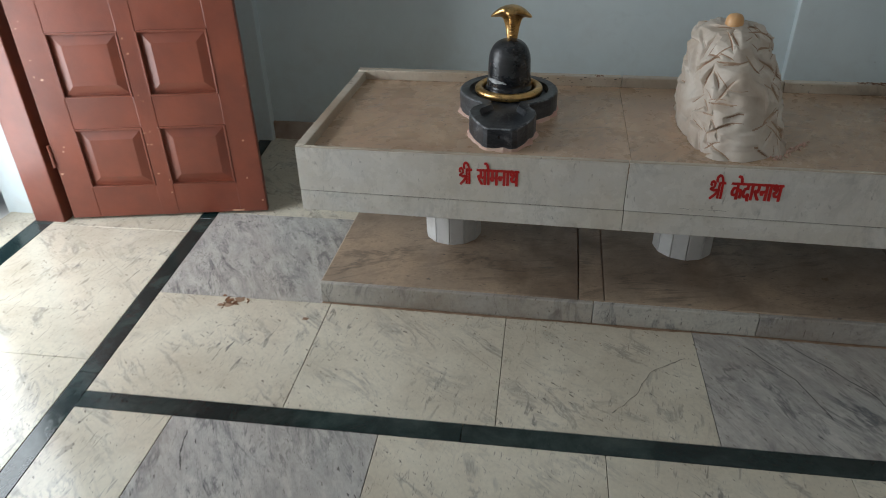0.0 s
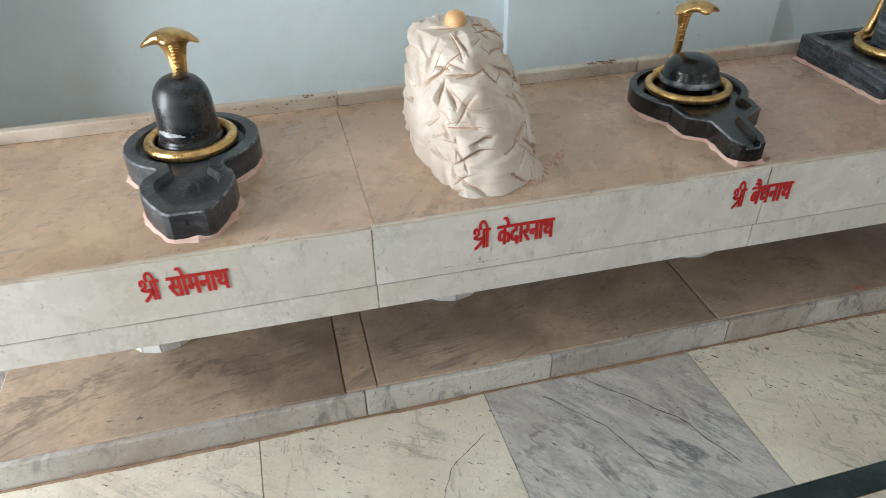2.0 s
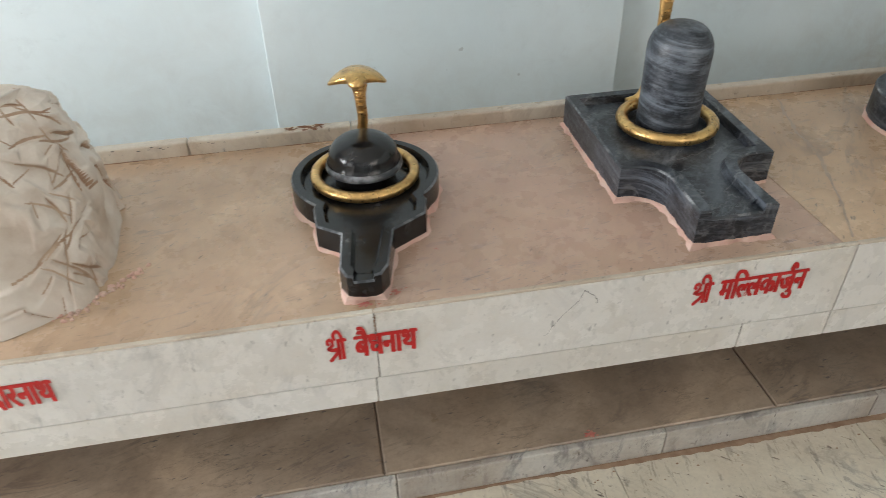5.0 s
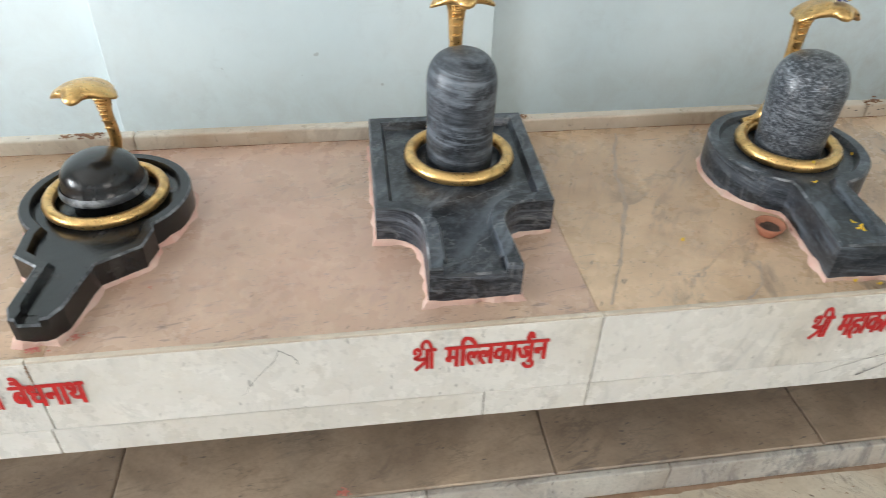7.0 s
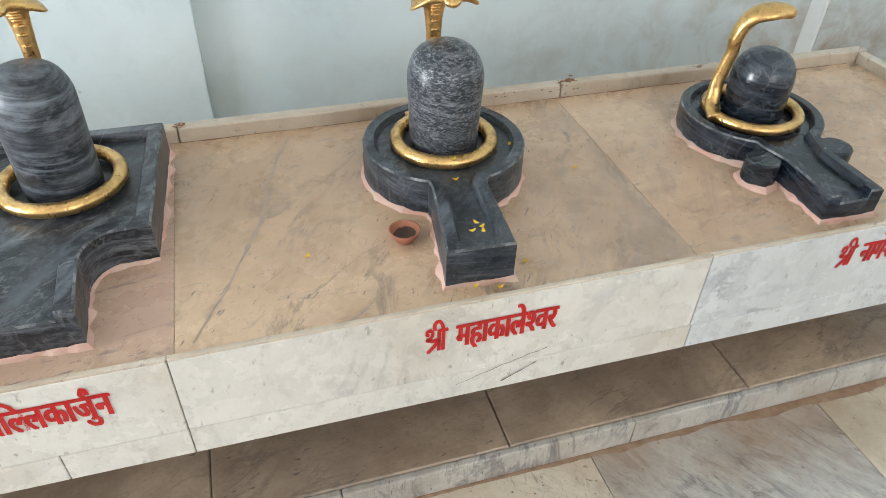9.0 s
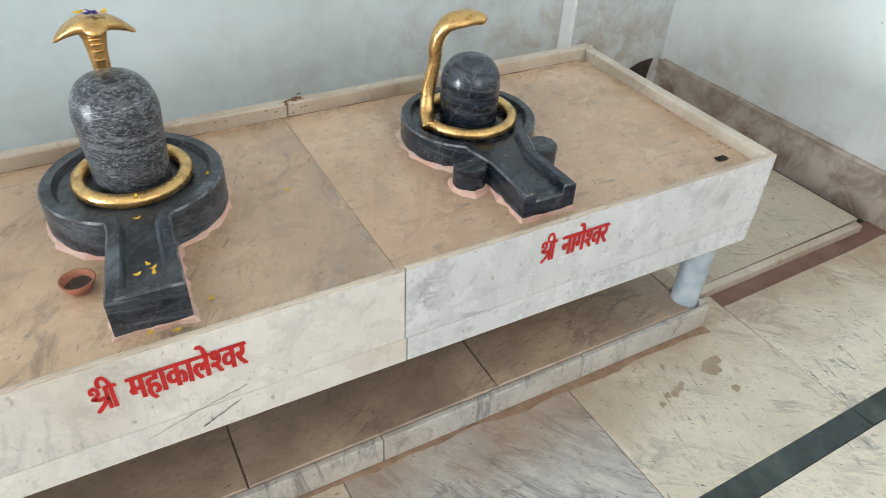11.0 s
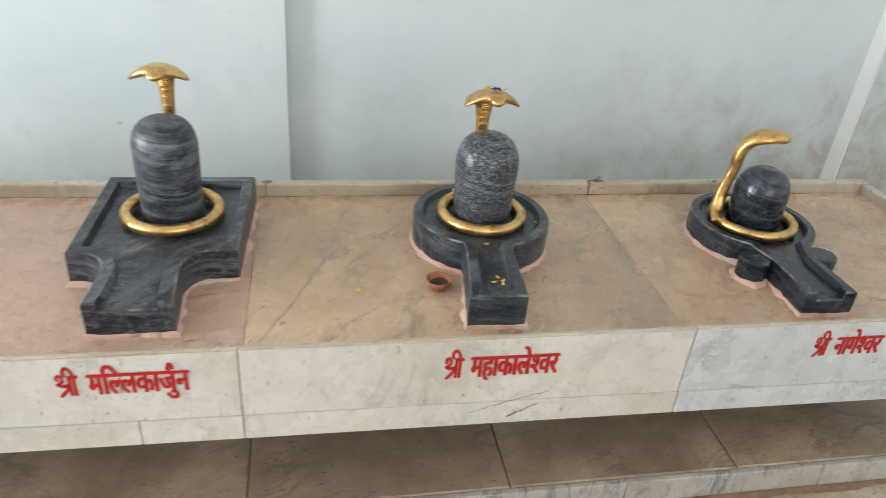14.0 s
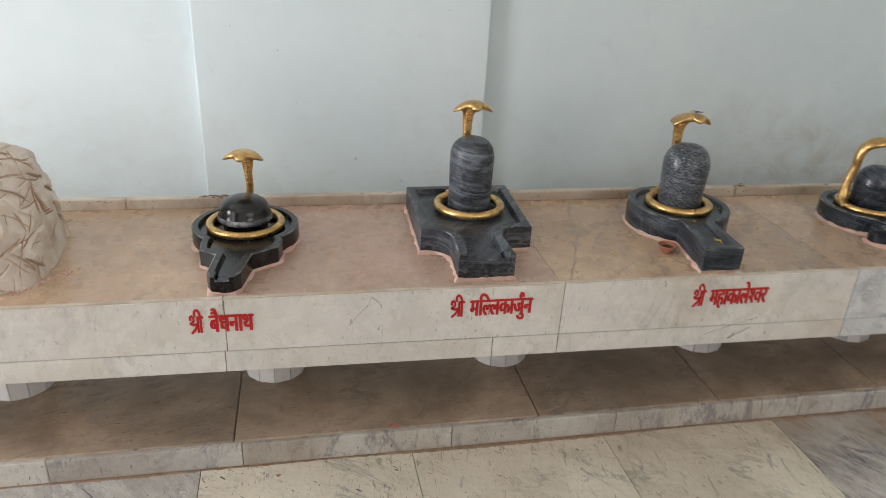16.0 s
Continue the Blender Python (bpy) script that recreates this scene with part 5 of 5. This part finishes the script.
for k in range(90):
    x, y = random.Random(k).uniform(-0.9, 4.1), -abs(random.Random(k + 500).gauss(0, 0.05)) - 0.01
    r = random.Random(k + 900).uniform(0.0008, 0.0028)
    bm.faces.new([bm.verts.new((x + r * math.cos(a) * 1.5, y + r * math.sin(a), 0.0004)) for a in (0, 1.1, 2.3, 3.4, 4.4, 5.4)])
part("grime_specks", bm, DIRT, FL)

# dried debris on the floor beside the platform
rng = random.Random(8)
bm = bmesh.new()
for _ in range(34):
    r, a = rng.gauss(0, 0.028), rng.uniform(0, 6.3)
    x, y = -1.335 + r * math.cos(a), -0.03 + r * math.sin(a) * 1.1
    w, l, t = rng.uniform(0.002, 0.004), rng.uniform(0.005, 0.016), rng.uniform(0, 3.1)
    bmesh.ops.create_icosphere(bm, subdivisions=1, radius=1.0, matrix=Matrix.Translation((x, y, 0.002)) @ Matrix.Rotation(t, 4, "Z") @ Matrix.Diagonal((l, w, 0.0022, 1)))
tagged(part("dried_petals", bm, CRUMB), "small heap of dried brown petals on the floor", "debris", kind="stuff")


# ---------------------------------------------------------------- floor pieces
FLOOR_TURN = Matrix.Translation((0, -0.5135, 0)) @ Matrix.Rotation(radians(1.16), 4, "Z")
floor = bpy.data.objects["floor"]


GREY_AT = ((-1.26, 0.85), (0.65, 0.27), (3.33, 0.27), (-0.95, -0.38), (1.58, -0.38), (2.85, -1.0), (0.32, -1.0), (-1.4, -1.6), (4.1, -1.0), (3.4, -2.2), (1.0, -2.2), (-0.3, -2.8), (2.2, -2.8))


def paved(u0, u1, v0, v1, mat=TILE, name="floor_tile", skew=0.0, skew_right=None):
    """One piece of the floor in the paving's own directions, trimmed at the gutter."""
    gap = 0.0009
    if mat is TILE and any(u0 < gu < u1 and v0 < gv < v1 for gu, gv in GREY_AT):
        mat = TILE_GREY
    pts = []
    for u, v in ((u0 + gap, v0 + gap), (u1 - gap, v0 + gap), (u1 - gap, v1 - gap), (u0 + gap, v1 - gap)):
        lean = skew if u < (u0 + u1) / 2 or skew_right is None else skew_right
        p = FLOOR_TURN @ Vector((u - lean * v, v, 0))
        p.x = min(p.x, end_wall_x(p.y) - 0.088)
        p.y = min(max(p.y, SOUTH + 0.001), NORTH - 0.001)
        p.x = max(p.x, LEFT - 0.19)
        pts.append((p.x, p.y))
    area = sum(a[0] * b[1] - b[0] * a[1] for a, b in zip(pts, pts[1:] + pts[:1])) / 2
    if area < 0.0015:
        return None
    mx, my = sum(p[0] for p in pts) / 4, sum(p[1] for p in pts) / 4
    ob = part(name, slab([(x - mx, y - my) for x, y in pts], -0.045, 0.0, 0.0012), mat, floor)
    ob.location = (mx, my, 0)
    return ob


U_A = [-1.586, -0.945, -0.305, 0.325, 0.97, 1.645, 2.325, 2.995, 3.672, 4.345, 4.558]
U_B = [-1.586, -1.265, -0.635, 0.005, 0.64, 1.27, 1.90, 2.53, 3.17, 3.80, 4.43, 4.558]
ROWS_DOWN = [-0.07 - 0.625 * k for k in range(7)]
ROWS_UP = [0.0, 0.535, 1.16, 1.785, 2.15]
for r, (v0, v1) in enumerate(zip(ROWS_UP, ROWS_UP[1:])):
    for u0, u1 in zip(U_A, U_A[1:]):
        if u0 > 4.2 and r < 2 or (r == 1 and u1 > 4.3):
            continue
        paved(u0, u1, v0, v1, skew=0.055 if u0 < -1.5 else 0.0, skew_right=0.0)
for r, (v1, v0) in enumerate(zip(ROWS_DOWN, ROWS_DOWN[1:])):
    for u0, u1 in zip(U_B, U_B[1:]):
        paved(u0, u1, v0, v1, skew=0.055 if u0 < -1.5 else 0.0, skew_right=0.0)
# beside the drain at the platform's end
paved(4.345, 4.98, 0.0, 0.472)
paved(4.98, 5.6, 0.0, 0.472)
paved(4.345, 5.6, 0.582, 1.16)
for v0, v1 in ((1.16, 1.785), (1.785, 2.15)):
    paved(4.558, 5.6, v0, v1)
paved(4.22, 5.2, 0.550, 0.581, RIM, "drain_kerb")
paved(4.2, 4.345, 0.582, 1.16)
part("drain_channel", block(4.16, 5.3, 0.0, 0.18, -0.043, -0.03), DRAIN, floor, "red-oxide drain channel")
# inlaid green lines
for k in range(6):
    paved(-1.586 + 1.187 * k, min(-1.586 + 1.187 * (k + 1), 4.558), -0.07, 0.0, GREEN, "green_inlay")
paved(4.558, 4.626, -0.07, 0.0, GREEN, "green_inlay")
for k in range(4):
    paved(4.558, 4.626, -0.07 - 1.1 * (k + 1), -0.07 - 1.1 * k, GREEN, "green_inlay")
    for j in range(2):
        paved(4.626, 5.9, -0.07 - 0.55 * (2 * k + j + 1), -0.07 - 0.55 * (2 * k + j), TILE)
paved(4.626, 5.9, -0.07, 0.0)
for k in range(6):
    paved(-1.655, -1.587, -4.0 + 1.02 * k, -4.0 + 1.02 * (k + 1), GREEN, "green_inlay", 0.055)
LEFT_V = [-4.2 + 0.62 * k for k in range(8)] + [0.392, 0.98, 1.6, 2.1]
for v0, v1 in zip(LEFT_V, LEFT_V[1:]):
    if v1 - v0 < 0.02:
        continue
    paved(-2.345, -1.656, v0, v1, TILE, "floor_tile", 0.018, 0.055)
    paved(-2.435, -2.346, v0, v1, GREEN, "green_inlay", 0.018)
    paved(-2.80, -2.436, v0, v1, TILE, "floor_tile", 0.018)
